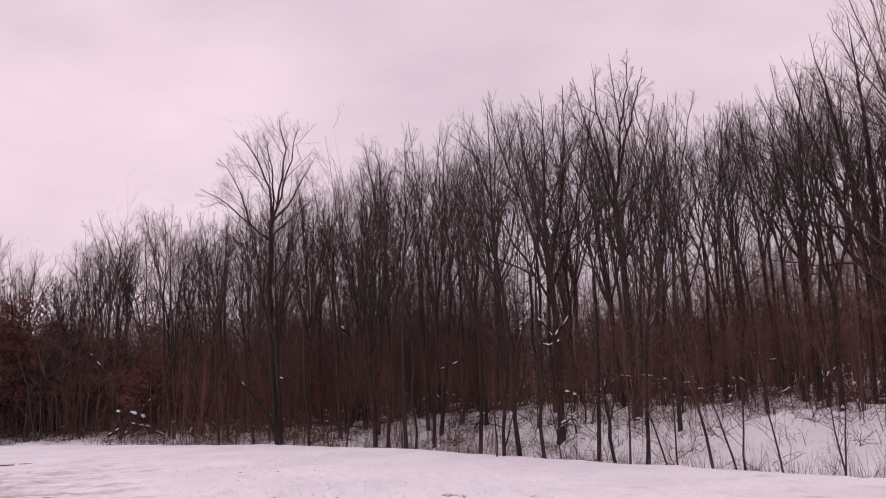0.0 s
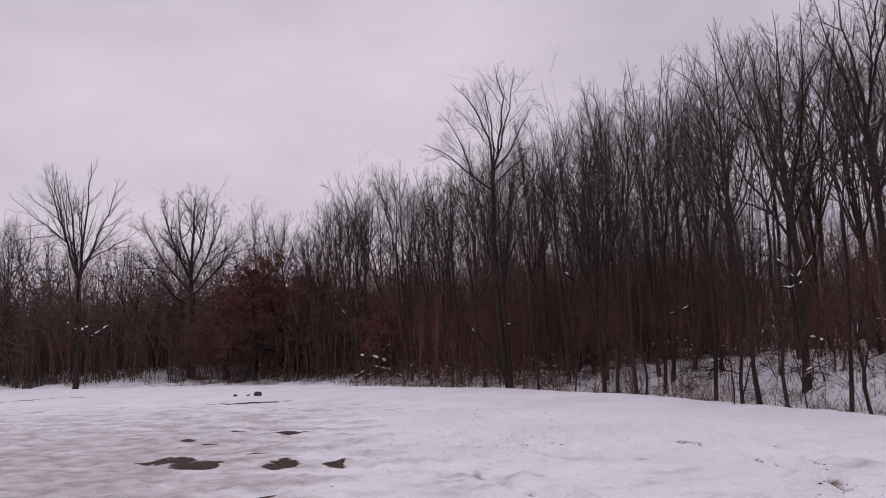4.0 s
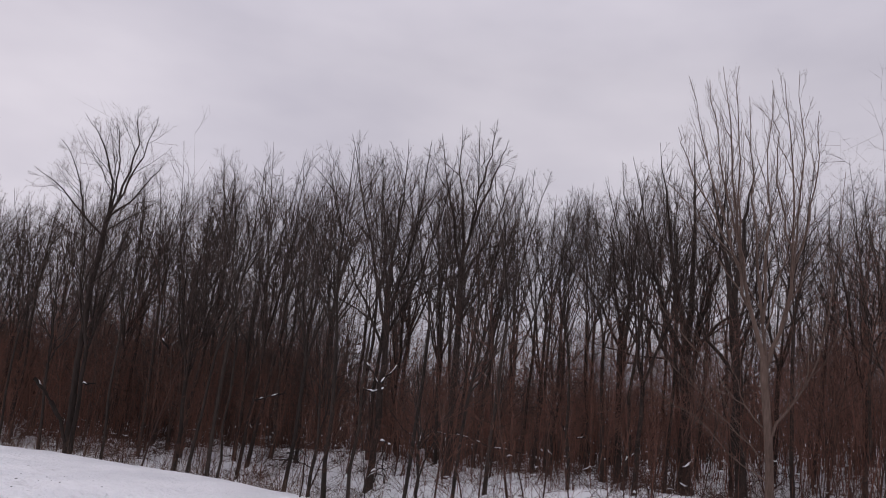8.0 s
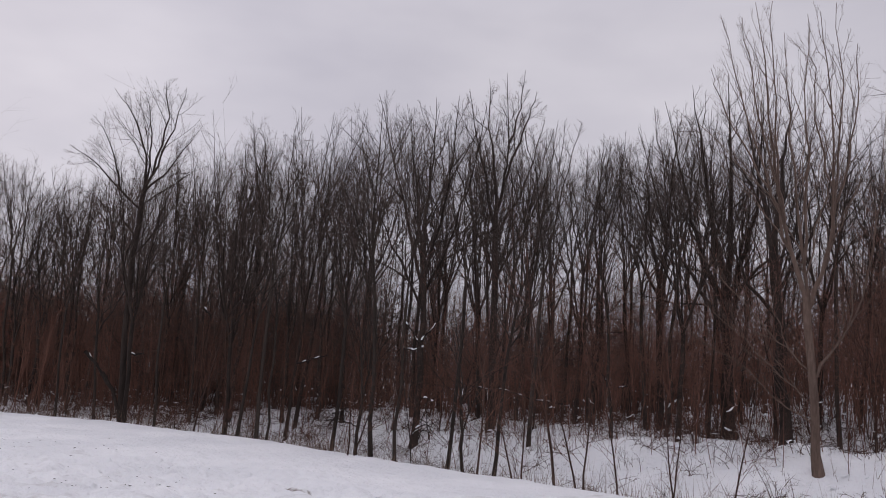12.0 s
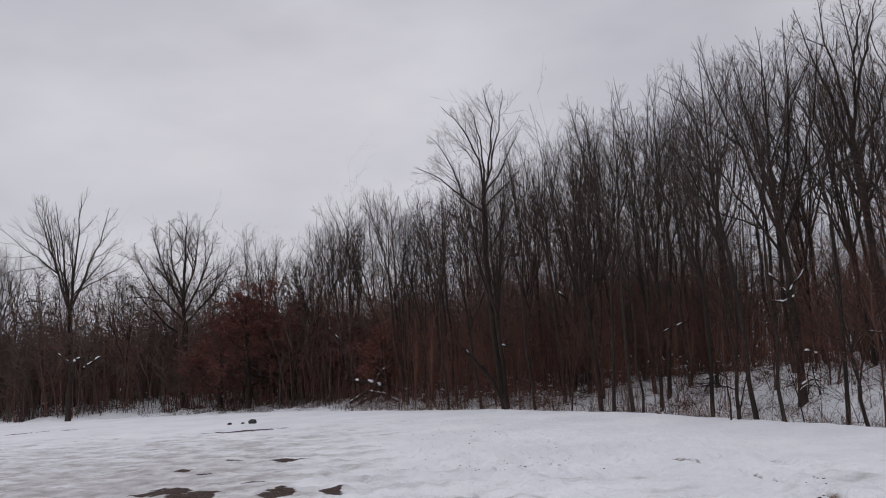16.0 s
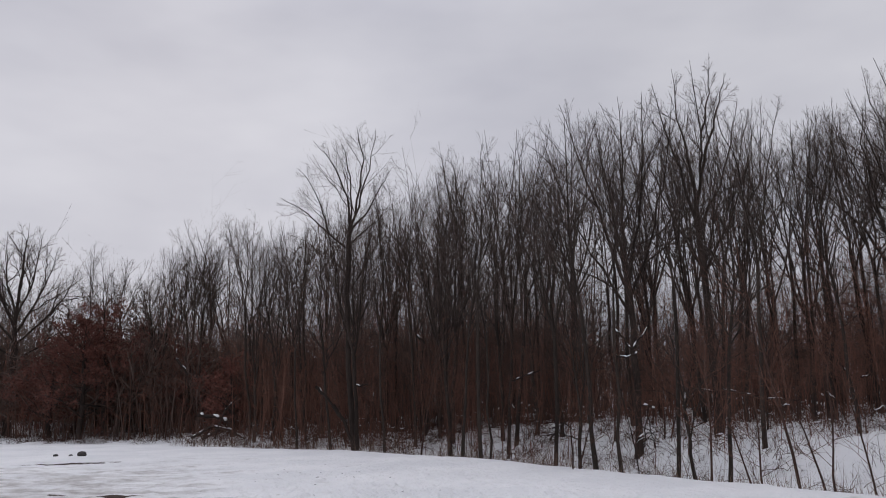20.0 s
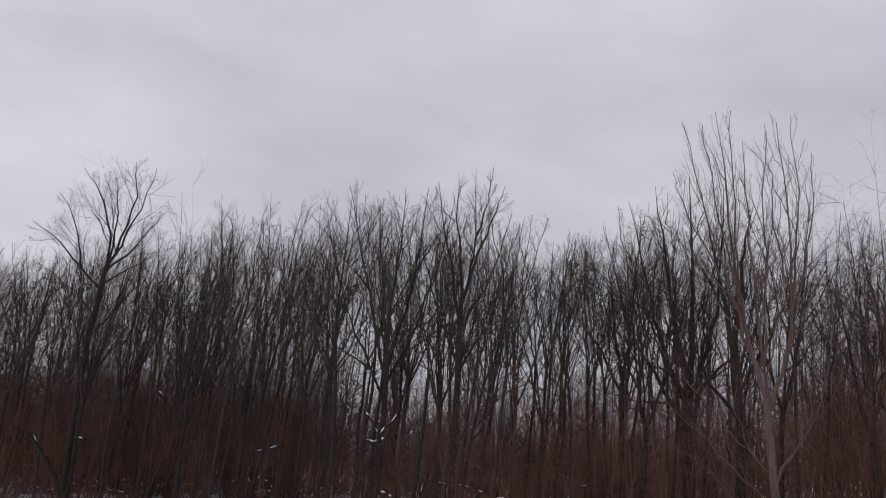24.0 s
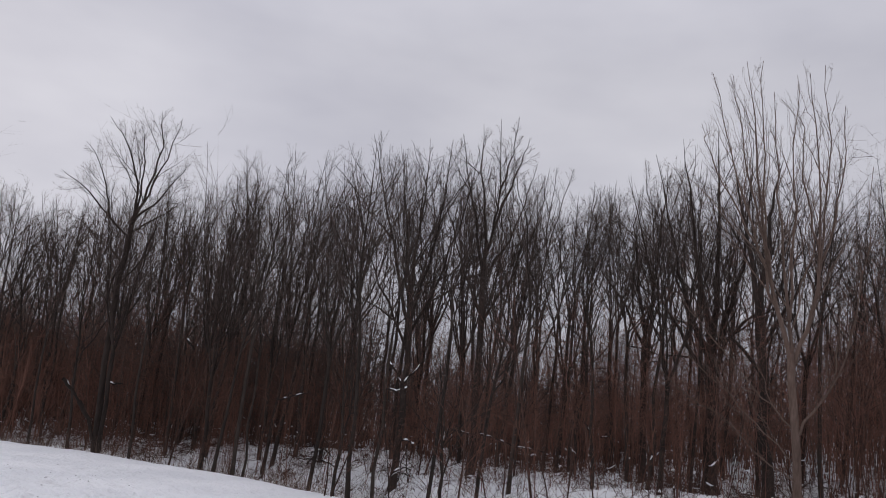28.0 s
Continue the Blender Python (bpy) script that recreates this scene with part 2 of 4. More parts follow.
def sprout(rng, pts, rad, n, lo, hi, angle, ratio, stub=0.14, spread=0.25):
    """n side branches on each polyline: where they start, their way, length and thickness."""
    N, K = rad.shape
    f = lo + (hi - lo) * (np.arange(n)[None] + rng.random((N, n))) / n
    x = np.clip(f * (K - 1), 0, K - 1.001)
    i = x.astype(int)
    w = (x - i)[..., None]
    row = np.arange(N)[:, None]
    start = pts[row, i] * (1 - w) + pts[row, i + 1] * w
    d = pts[row, i + 1] - pts[row, i]
    d /= np.linalg.norm(d, axis=2, keepdims=True) + 1e-9
    r = rad[row, i] * (1 - w[..., 0]) + rad[row, i + 1] * w[..., 0]
    p = np.cross(d, rng.normal(0, 1, d.shape))
    p /= np.linalg.norm(p, axis=2, keepdims=True) + 1e-9
    a = np.radians(angle) * (1 + rng.normal(0, spread, f.shape))[..., None]
    way = d * np.cos(a) + p * np.sin(a)
    total = np.linalg.norm(np.diff(pts, axis=1), axis=2).sum(1)[:, None]
    length = total * (ratio * 1.35 * (1 - f) + stub) * rng.uniform(0.65, 1.2, f.shape)  # reaching about as far as their parent
    return start.reshape(-1, 3), way.reshape(-1, 3), length.ravel(), r.ravel()


def taper(r0, K, end=0.25):
    return r0[:, None] * np.linspace(1, end, K)[None]


def ramify(rng, twigs, pts, rad, plan, thick=1.0):
    """Fills twigs with side shoots of polylines, level by level: straight tapering cones that fork again."""
    for n, lo, hi, angle, ratio, up in plan:
        start, way, length, r = sprout(rng, pts, rad, n, lo, hi, angle, ratio)
        way = way + np.array([0, 0, up])
        tip = start + way * length[:, None]
        r0 = np.clip(np.minimum(r * 0.8, length * 0.0115), 0.0045, 0.03) * thick
        twigs.cones(start, tip, r0)
        pts = np.stack([start, tip], 1)
        rad = np.stack([r0, r0 * 0.4], 1)


def shoots(rng, twigs, pts, rad, n, lo, angle, ratio, up, thick=1.0, fine=3):
    """Fans of fine shoots on branches: slightly bowed ones, each with a few straight hairs, all striving upward."""
    start, way, length, r = sprout(rng, pts, rad, n, lo, 0.92, angle, ratio, 0.08, 0.35)
    r0 = np.clip(np.minimum(r * 0.8, length * 0.0075), 0.0030, 0.012) * thick
    mid = bend(rng, start, way, length, 3, 0.12, up, 0.05)
    if fine > 1:
        twigs.tubes(mid[:, :2], np.stack([r0, r0 * 0.75], 1), 3)
        twigs.cones(mid[:, 1], mid[:, 2], r0 * 0.75)
    else:
        twigs.cones(start, mid[:, 2], r0)
    start, way, length, r = sprout(rng, mid, np.stack([r0, r0 * 0.75, r0 * 0.4], 1), fine, 0.12, 0.9, angle, 0.5, 0.10, 0.35)
    way = way + np.array([0, 0, up])
    twigs.cones(start, start + way * length[:, None], np.clip(length * 0.006, 0.0024, 0.005) * thick)


def stand(az, r):
    return r * math.sin(radians(az)), r * math.cos(radians(az))


# ---------------------------------------------------------------- lie of the land
P0, ALONG, ACROSS = np.array([-3.8, 32.4]), np.array([0.605, -0.796]), np.array([0.796, 0.605])


def land(x, y):
    """u along the edge of the snowy lot, s beyond it (into the wood)."""
    rx, ry = x - P0[0], y - P0[1]
    u = rx * ALONG[0] + ry * ALONG[1]
    s = rx * ACROSS[0] + ry * ACROSS[1]
    edge = np.interp(u, [-90, -37, -34, -25, -17, -5, 0, 8, 14, 20, 60], [-75, -25.5, -17.4, -11.3, -5.3, -1.4, 0, 0.2, -1.0, -1.6, -7])
    return u, s - edge


def soft(a, b, x):
    t = np.clip((x - a) / (b - a), 0, 1)
    return t * t * (3 - 2 * t)


def lump(x, y, size, seed=0):
    """Cheap smooth noise in -1..1."""
    rng = np.random.default_rng(seed)
    out = np.zeros_like(np.asarray(x, float))
    for k in range(7):
        a, p = rng.uniform(0, 2 * np.pi, 2)
        w = 2 * np.pi / size * rng.uniform(0.6, 1.7)
        out = out + np.sin(w * (x * np.cos(a) + y * np.sin(a)) + p + 1.5 * np.sin(w * 0.6 * (y * np.cos(a) - x * np.sin(a)) + k))
    return out / 4.0


def base_height(x, y):
    u, s = land(x, y)
    g = soft(-16, 6, u)
    dip = 0.12 + 0.75 * g
    near = soft(9, 19, u)
    z = -dip * soft(-0.2, 3.2, s) + (dip + 0.85 * g) * soft(3.5 - 2.2 * near, 11 - 4.6 * near, s)
    z = z + (1 - g) * 0.85 * soft(7, 22, s) * soft(-75, -55, u)
    z = z + np.clip(s - 11, 0, 40) * (0.012 + 0.03 * g + 0.085 * soft(6, 24, u))
    z = z + (lump(x, y, 9.0, 3) * 0.12 + lump(x, y, 3.6, 4) * 0.13 + lump(x, y, 1.6, 17) * 0.07) * soft(2.5, 7, s)
    return z


RUTS = [[(2.0, 12.3), (2.2, 11.3), (2.45, 10.4), (2.6, 9.75), (2.5, 9.0), (2.2, 7.6)],
        [(1.98, 14.9), (2.86, 12.6), (3.3, 11.8), (3.64, 10.95), (3.9, 10.2), (3.96, 9.5), (3.96, 8.0)],
        [(-1.7, 10.9), (-1.4, 10.3), (-1.03, 9.6), (-0.71, 9.05), (-0.45, 8.9), (-0.1, 9.1)],
        [(0.19, 15.3), (0.78, 14.85), (1.2, 13.6), (1.95, 12.6)]]


def rut_distance(x, y, path):
    best = np.full(np.shape(x), 99.0)
    for (ax, ay), (bx, by) in zip(path, path[1:]):
        dx, dy = bx - ax, by - ay
        t = np.clip(((x - ax) * dx + (y - ay) * dy) / (dx * dx + dy * dy), 0, 1)
        best = np.minimum(best, np.hypot(x - ax - t * dx, y - ay - t * dy))
    return best


def height(x, y):
    """The snow's surface: the lie of the land with its lumps, wheel ruts and ploughed ridges."""
    x, y = np.asarray(x, float), np.asarray(y, float)
    u, s = land(x, y)
    lot = 1 - soft(-1, 2, s)
    z = base_height(x, y)
    z = z + lot * (0.02 * lump(x, y, 2.4, 5) + 0.03 * lump(x, y, 7.0, 6) + 0.010 * lump(x, y, 0.7, 9) + 0.012 * lump(x, y, 1.2, 10))
    ridge = (1 - 2 * np.abs(lump(x, y, 1.5, 14))) * (0.5 + 0.5 * lump(x, y, 5.0, 15)) * 0.028 + (1 - 2 * np.abs(lump(x, y, 0.8, 16))) * 0.012
    z = z + lot * ridge * (1 - 0.6 * soft(1, 5, x)) * (1 - soft(24, 34, y))
    churned = np.exp(-(((x + 1.6) / 3.2) ** 2 + ((y - 15.5) / 4.5) ** 2))
    z = z + lot * churned * 0.10 * lump(x, y, 0.6, 7)
    for path, deep in zip(RUTS, (0.10, 0.05, 0.11, 0.05)):
        d = rut_distance(x, y, path)
        z = z - deep * np.exp(-(d / 0.12) ** 2) + 0.04 * np.exp(-((d - 0.32) / 0.16) ** 2)
    for cx, cy, w, d, h in ((1.56, 15.4, 0.6, 0.35, 0.16), (1.75, 13.7, 0.9, 0.5, 0.14), (-3.6, 21.2, 1.2, 0.5, 0.08), (-1.2, 8.3, 0.7, 0.5, 0.09)):
        z = z + h * np.exp(-(((x - cx) / w) ** 2 + ((y - cy) / d) ** 2)) * (1 + 0.5 * lump(x, y, 0.9, 8))
    return z


def at_ground(x, y):
    return float(height(np.array([x]), np.array([y]))[0])


# bare or thin places in the snow, and a dent's painted shadow at (-0.28, 8.9): x, y, half width, half depth
BARE_OR_SHADE = [(-7.0, 12.3, 0.42, 0.62), (-6.15, 11.5, 0.42, 0.5), (-6.4, 16.2, 0.32, 0.5), (-4.8, 11.66, 0.34, 0.38), (-3.92, 11.6, 0.16, 0.35),
        (-5.8, 12.9, 0.25, 0.2), (-5.6, 8.8, 0.35, 0.35), (-4.7, 8.2, 0.75, 0.32), (-4.3, 8.75, 0.3, 0.2), (-4.04, 9.24, 0.18, 0.2),
        (-12.4, 27.1, 1.5, 0.45), (-7.84, 16.75, 0.3, 0.25), (-8.2, 15.15, 0.22, 0.25), (-7.5, 14.6, 0.2, 0.2), (-0.28, 8.9, 0.14, 0.08),
        (-27.0, 33.0, 3.0, 0.5), (-9.5, 10.0, 0.6, 0.5)]


def build_ground():
    az = np.radians(np.concatenate([np.arange(-56, 60, 0.32), np.arange(60, 304, 6.1)]))
    r = np.concatenate([[0.0, 1.2, 2.5], np.geomspace(4.0, 70.0, 270), np.geomspace(76, 3000, 12)])
    A, Rr = np.meshgrid(az, r[1:])
    x, y = Rr * np.sin(A), Rr * np.cos(A)
    z = height(x, y)
    n, k = len(az), len(r) - 1
    verts = np.stack([x, y, z], -1).reshape(-1, 3)
    i = np.arange(n * k).reshape(k, n)
    j = np.roll(i, -1, axis=1)
    quads = np.stack([i[:-1], i[1:], j[1:], j[:-1]], -1).reshape(-1, 4)
    verts = np.concatenate([verts, [[0, 0, at_ground(0, 0)]]])
    tris = np.stack([np.full(n, n * k), i[0], j[0]], -1)
    me = mesh_of("ground", verts, tris[:, [0, 2, 1]], quads[:, ::-1], ground_mat(), True)
    X, Y = verts[:, 0], verts[:, 1]
    u, s = land(X, Y)
    # thawed places, together with the dark colour that stands for the dent's shadow
    bare = np.zeros(len(X))
    for cx, cy, w, d in BARE_OR_SHADE:
        t = math.atan2(cx, cy)
        a, b = (X - cx) * math.cos(t) - (Y - cy) * math.sin(t), (X - cx) * math.sin(t) + (Y - cy) * math.cos(t)
        bare = np.maximum(bare, 0.95 * np.exp(-((a / w) ** 2 + (b / d) ** 2) * 0.7))
    # the last term paints the shade of the dip beyond the far crest
    slush_shade = 0.52 * (1 - soft(-7.0, 0.5, X + 0.1 * Y)) * (1 - soft(16, 36, Y)) + 0.22 * (1 - soft(10, 18, Y)) + 0.16 * (1 - soft(0, 2, s)) + 0.45 * soft(0.3, 1.5, s) * (1 - soft(5, 9, s)) * (1 - soft(-16, -10, u))
    dirt = np.zeros(len(X))
    for path, w in zip(RUTS, (0.16, 0.09, 0.11, 0.06)):
        dirt = np.maximum(dirt, 0.66 * np.exp(-(rut_distance(X, Y, path) / w) ** 2))
    dirt = np.maximum(dirt, 0.30 * np.exp(-(((X + 1.8) / 2.2) ** 2 + ((Y - 14.5) / 3.0) ** 2)))
    dirt = np.maximum(dirt, 0.30 * soft(8, 14, s) + 0.12 * soft(3, 6, s) * soft(-20, -10, u))
    for name, values in (("bare", bare), ("slush_shade", slush_shade), ("dirt", dirt)):
        at = me.attributes.new(name, "FLOAT", "POINT")
        at.data.foreach_set("value", values.astype(np.float32))
    return tagged(new("ground", me), "snow-covered lot with thawed patches and a wooded bank", "ground", kind="structure")


build_ground()

# ---------------------------------------------------------------- trees
FOREST = "trees of the wood"


def crown_of(rng, ob, leads, lead_r, n, lo, angle, ratio, plan, bark, twig, split=True, up=0.05, thick=1.0):
    """The crown that grows from the leading stems: every limb a part, its side branches and the twigs joined."""
    per_limb, per_branch, fine = plan
    start, way, length, r = sprout(rng, leads, lead_r, n, lo, 0.9, angle, ratio * 1.25, 0.08)
    r0 = np.clip(np.minimum(r * 0.72, length * 0.0105 * thick), 0.007 * thick, 0.2)
    pts = bend(rng, start, way, length, 7, 0.05, up, 0.07)
    rad = taper(r0, 7, 0.16)
    s2, w2, l2, q2 = sprout(rng, pts, rad, per_limb, 0.14, 0.95, angle * 1.05, 0.50, 0.10, 0.3)
    s3, w3, l3, q3 = sprout(rng, leads[:, -5:], lead_r[:, -5:], per_limb, 0.05, 0.9, angle, 0.40, 0.08, 0.3)
    s2, w2, l2, q2 = np.concatenate([s2, s3]), np.concatenate([w2, w3]), np.concatenate([l2, l3]), np.concatenate([q2, q3])
    r2 = np.clip(np.minimum(q2 * 0.75, l2 * 0.0095 * thick), 0.0045 * thick, 0.1)
    K = 4 if split else 3
    p2 = bend(rng, s2, w2, l2, K, 0.09, up, 0.08)
    rad2 = taper(r2, K, 0.3)
    soup = Soup()
    if split:
        for i in range(len(pts)):
            limb = Soup()
            limb.tubes(pts[i:i + 1], rad[i:i + 1], 5)
            part("limb", limb.mesh("limb", bark), ob)
    else:
        soup.tubes(pts, rad, 4)
    soup.tubes(p2, rad2, 3)
    tagged(part("branchwork", soup.mesh("branchwork", bark), ob), kind="stuff")
    twigs = Soup()
    shoots(rng, twigs, p2, rad2, per_branch, 0.10, angle, 0.48, up, thick, fine)
    shoots(rng, twigs, pts[:, 2:], rad[:, 2:], per_branch, 0.05, angle, 0.34, up, thick, fine)
    tagged(part("twig_spray", twigs.mesh("twig_spray", twig, False), ob), kind="stuff")


def wood_tree(seed, h, clear, girth, ratio, limbs_n, plan, bark, twig, label, fork=0, split=True, angle=33, up=0.045, lean=(0.2, 0.5)):
    """A bare tree of height h: one trunk (or several stems from a fork), ascending limbs, branches and twigs."""
    rng = np.random.default_rng(seed)
    ob = new("tree")
    trunk = Soup()
    if fork:
        stem_h = h * clear
        base = bend(rng, np.zeros((1, 3)), np.array([[0, 0, 1.0]]), np.array([stem_h]), 5, 0.03, 0.1, 0.03)
        trunk.tubes(base, girth * np.array([[1.35, 1.05, 0.98, 0.95, 0.95]]), 9)
        a = np.arange(fork) * 2 * np.pi / fork + rng.random(fork)
        tilt = rng.uniform(lean[0], lean[1], fork)
        way = np.stack([np.cos(a) * tilt, np.sin(a) * tilt, np.ones(fork)], 1)
        way /= np.linalg.norm(way, axis=1, keepdims=True)
        leads = bend(rng, np.repeat(base[:, -1], fork, 0), way, (h - stem_h) * rng.uniform(0.85, 1.03, fork), 10, 0.035, 0.03, 0.05)
        lead_r = taper(np.full(fork, girth * 0.60) * rng.uniform(0.75, 1.15, fork), 10, 0.12)
        for i in range(fork):
            stem = Soup()
            stem.tubes(leads[i:i + 1], lead_r[i:i + 1], 7)
            part("stem", stem.mesh("stem", bark), ob)
        lo = 0.10
    else:
        leads = bend(rng, np.zeros((1, 3)), np.array([[rng.normal(0, 0.03), rng.normal(0, 0.03), 1.0]]), np.array([h * 0.96]), 10, 0.03, 0.06, 0.04)
        lead_r = girth * np.array([[1.4, 1.02, 0.94, 0.86, 0.78, 0.68, 0.55, 0.40, 0.25, 0.10]])
        trunk.tubes(leads, lead_r, 8)
        lo = clear
    part("trunk", trunk.mesh("trunk", bark), ob)
    crown_of(rng, ob, leads, lead_r, max(3, round(limbs_n / len(leads))), lo, angle, ratio, plan, bark, twig, split, up)
    ob["h"] = h
    return tagged(ob, label, "tree", FOREST)


# branches on a limb, shoots on a branch, hairs on a shoot
RICH, PLAIN = (5, 5, 1), (4, 3, 1)

front = [wood_tree(11, 14, 0.50, 0.070, 0.34, 20, RICH, BARK, TWIG, "slender bare tree with grey-brown bark at the wood's edge", fork=3, lean=(0.08, 0.3)),
         wood_tree(12, 14, 0.58, 0.066, 0.36, 18, RICH, BARK, TWIG, "slender bare tree with a narrow crown in the wood", fork=2, lean=(0.06, 0.2)),
         wood_tree(13, 14, 0.42, 0.078, 0.34, 22, RICH, BARK, TWIG, "bare tree with an ascending crown above snowy ground", fork=4, lean=(0.12, 0.38)),
         wood_tree(14, 14, 0.24, 0.086, 0.30, 21, RICH, BARK, TWIG, "bare tree forked low into several steep stems", fork=3, lean=(0.12, 0.3)),
         wood_tree(15, 14, 0.36, 0.094, 0.32, 24, RICH, BARK_DARK, TWIG, "dark-barked bare tree forked into steep limbs", fork=5, lean=(0.15, 0.42)),
         wood_tree(16, 14, 0.46, 0.074, 0.36, 20, RICH, BARK_DARK, TWIG, "dark-barked bare tree with a loose crown", fork=3, lean=(0.1, 0.42)),
         wood_tree(17, 14, 0.44, 0.070, 0.27, 15, RICH, BARK, TWIG, "straight bare tree with short side limbs")]
back = [wood_tree(21, 14, 0.45, 0.075, 0.34, 18, PLAIN, BARK, TWIG, "bare tree deep in the wood", fork=3, split=False, lean=(0.08, 0.3)),
        wood_tree(22, 14, 0.52, 0.080, 0.36, 16, PLAIN, BARK, TWIG, "bare tree with a thin crown deep in the wood", fork=2, split=False, lean=(0.08, 0.3)),
        wood_tree(23, 14, 0.32, 0.095, 0.32, 20, PLAIN, BARK_DARK, TWIG, "dark bare forked tree deep in the wood", fork=4, split=False, lean=(0.1, 0.35))]
young = [wood_tree(24, 8, 0.30, 0.042, 0.40, 12, PLAIN, BARK, TWIG, "young bare tree in the shade of the taller ones", split=False, angle=42),
         wood_tree(25, 8, 0.22, 0.050, 0.36, 14, PLAIN, BARK_DARK, TWIG, "young dark tree forked near the ground", fork=2, split=False, lean=(0.08, 0.35), angle=40),
         wood_tree(26, 8, 0.26, 0.040, 0.42, 13, PLAIN, STEM_RED, TWIG_RED, "young red-brown tree with spreading side limbs", split=False, angle=48),
         wood_tree(27, 8, 0.16, 0.048, 0.38, 14, PLAIN, STEM_RED, TWIG_RED, "young red-brown tree with several stems", fork=3, split=False, lean=(0.1, 0.4), angle=42)]

SKY_AZ = [-50, -38, -34, -30, -27, -24.5, -20.5, -18, -15, -12, -9.5, -4, -2.5, 0, 2, 6, 9, 11, 13.5, 16, 19, 21, 22.5, 26, 28.5, 30, 33, 36, 40, 43, 46, 56]
SKY_EL = [9.6, 9.6, 9.0, 8.6, 9.0, 10.6, 9.8, 11.5, 13, 14.2, 14.8, 16.2, 17, 18.8, 19.6, 19.7, 20.3, 20.8, 20.3, 20.6, 20.5, 19.6, 18.6, 18.6, 19.0, 20.8, 21.4, 21.2, 21, 20.3, 19.5, 19]


def sideways(az):
    """Degrees by which the wood leans out along the bank."""
    return float(np.interp(az, [-25, 0, 45], [0.0, 0.6, 0.4]))


def plant(ob, az, r, h, turn=0.0, lean=(0, 0)):
    x, y = stand(az, r)
    k = h / ob["h"]
    w = k ** 0.7
    tilt = Matrix.Rotation(radians(sideways(az)), 4, Vector((math.sin(radians(az)), math.cos(radians(az)), 0)))
    m = Matrix.Translation((x, y, at_ground(x, y) - 0.06)) @ tilt @ pose(0, 0, 0, lean[0], lean[1], turn) @ Matrix.Diagonal((w, w, k, 1))
    new_ob = copy_thing(ob, m)
    new_ob.matrix_basis = m
    return new_ob


def forest():
    rng = np.random.default_rng(77)
    placed = []
    tries = 0
    want = {"front": 82, "back": 100}
    while (want["front"] or want["back"]) and tries < 20000:
        tries += 1
        kind = "front" if want["front"] and tries % 2 else "back"
        if not want[kind]:
            continue
        az = rng.uniform(-46, 56)
        r = rng.uniform(17, 95)
        x, y = stand(az, r)
        u, s = (float(v) for v in land(np.array(x), np.array(y)))
        edge = (6.5 if u < 4 else 8.5) if u > -12 else 7.0
        lo, hi = (edge, edge + 12) if kind == "front" else (edge + 8, edge + 38)
        if not lo < s < hi or 33 < az < 45 and r < 25:
            continue
        if 11 < az < 31 and rng.random() < (0.5 if az > 20.5 else 0.25):
            continue
        if az > 31 and rng.random() < 0.4:
            continue
        gap = 1.4 if kind == "front" else 1.7
        if any((x - a) ** 2 + (y - b) ** 2 < gap * gap for a, b in placed):
            continue
        el = np.interp(az, SKY_AZ, SKY_EL) * rng.uniform(0.86, 1.04)
        h = np.clip(r * math.tan(radians(el)) + EYE - at_ground(x, y), 7.0, 17.5)
        if az < -20 and kind == "front":
            continue
        src = (front if kind == "front" else back)
        plant(src[rng.integers(len(src))], az, r, h, rng.uniform(0, 360), (rng.normal(0, 2.0), rng.normal(0, 2.0)))
        placed.append((x, y))
        want[kind] -= 1
    n, tries = 84, 0
    while n and tries < 20000:
        tries += 1
        az, r = rng.uniform(-42, 54), rng.uniform(20, 80)
        x, y = stand(az, r)
        u, s = (float(v) for v in land(np.array(x), np.array(y)))
        edge = (5.5 if u < 4 else 8.0) if u > -12 else 8.0
        if not edge < s < edge + 24 or any((x - a) ** 2 + (y - b) ** 2 < 0.8 for a, b in placed):
            continue
        placed.append((x, y))
        n -= 1
        plant(young[rng.integers(4)], az, r, rng.uniform(5.0, 9.5) * (0.8 if 20 < az < 31 else 1.0), rng.uniform(0, 360), (rng.normal(0, 3.0), rng.normal(0, 3.0)))


forest()


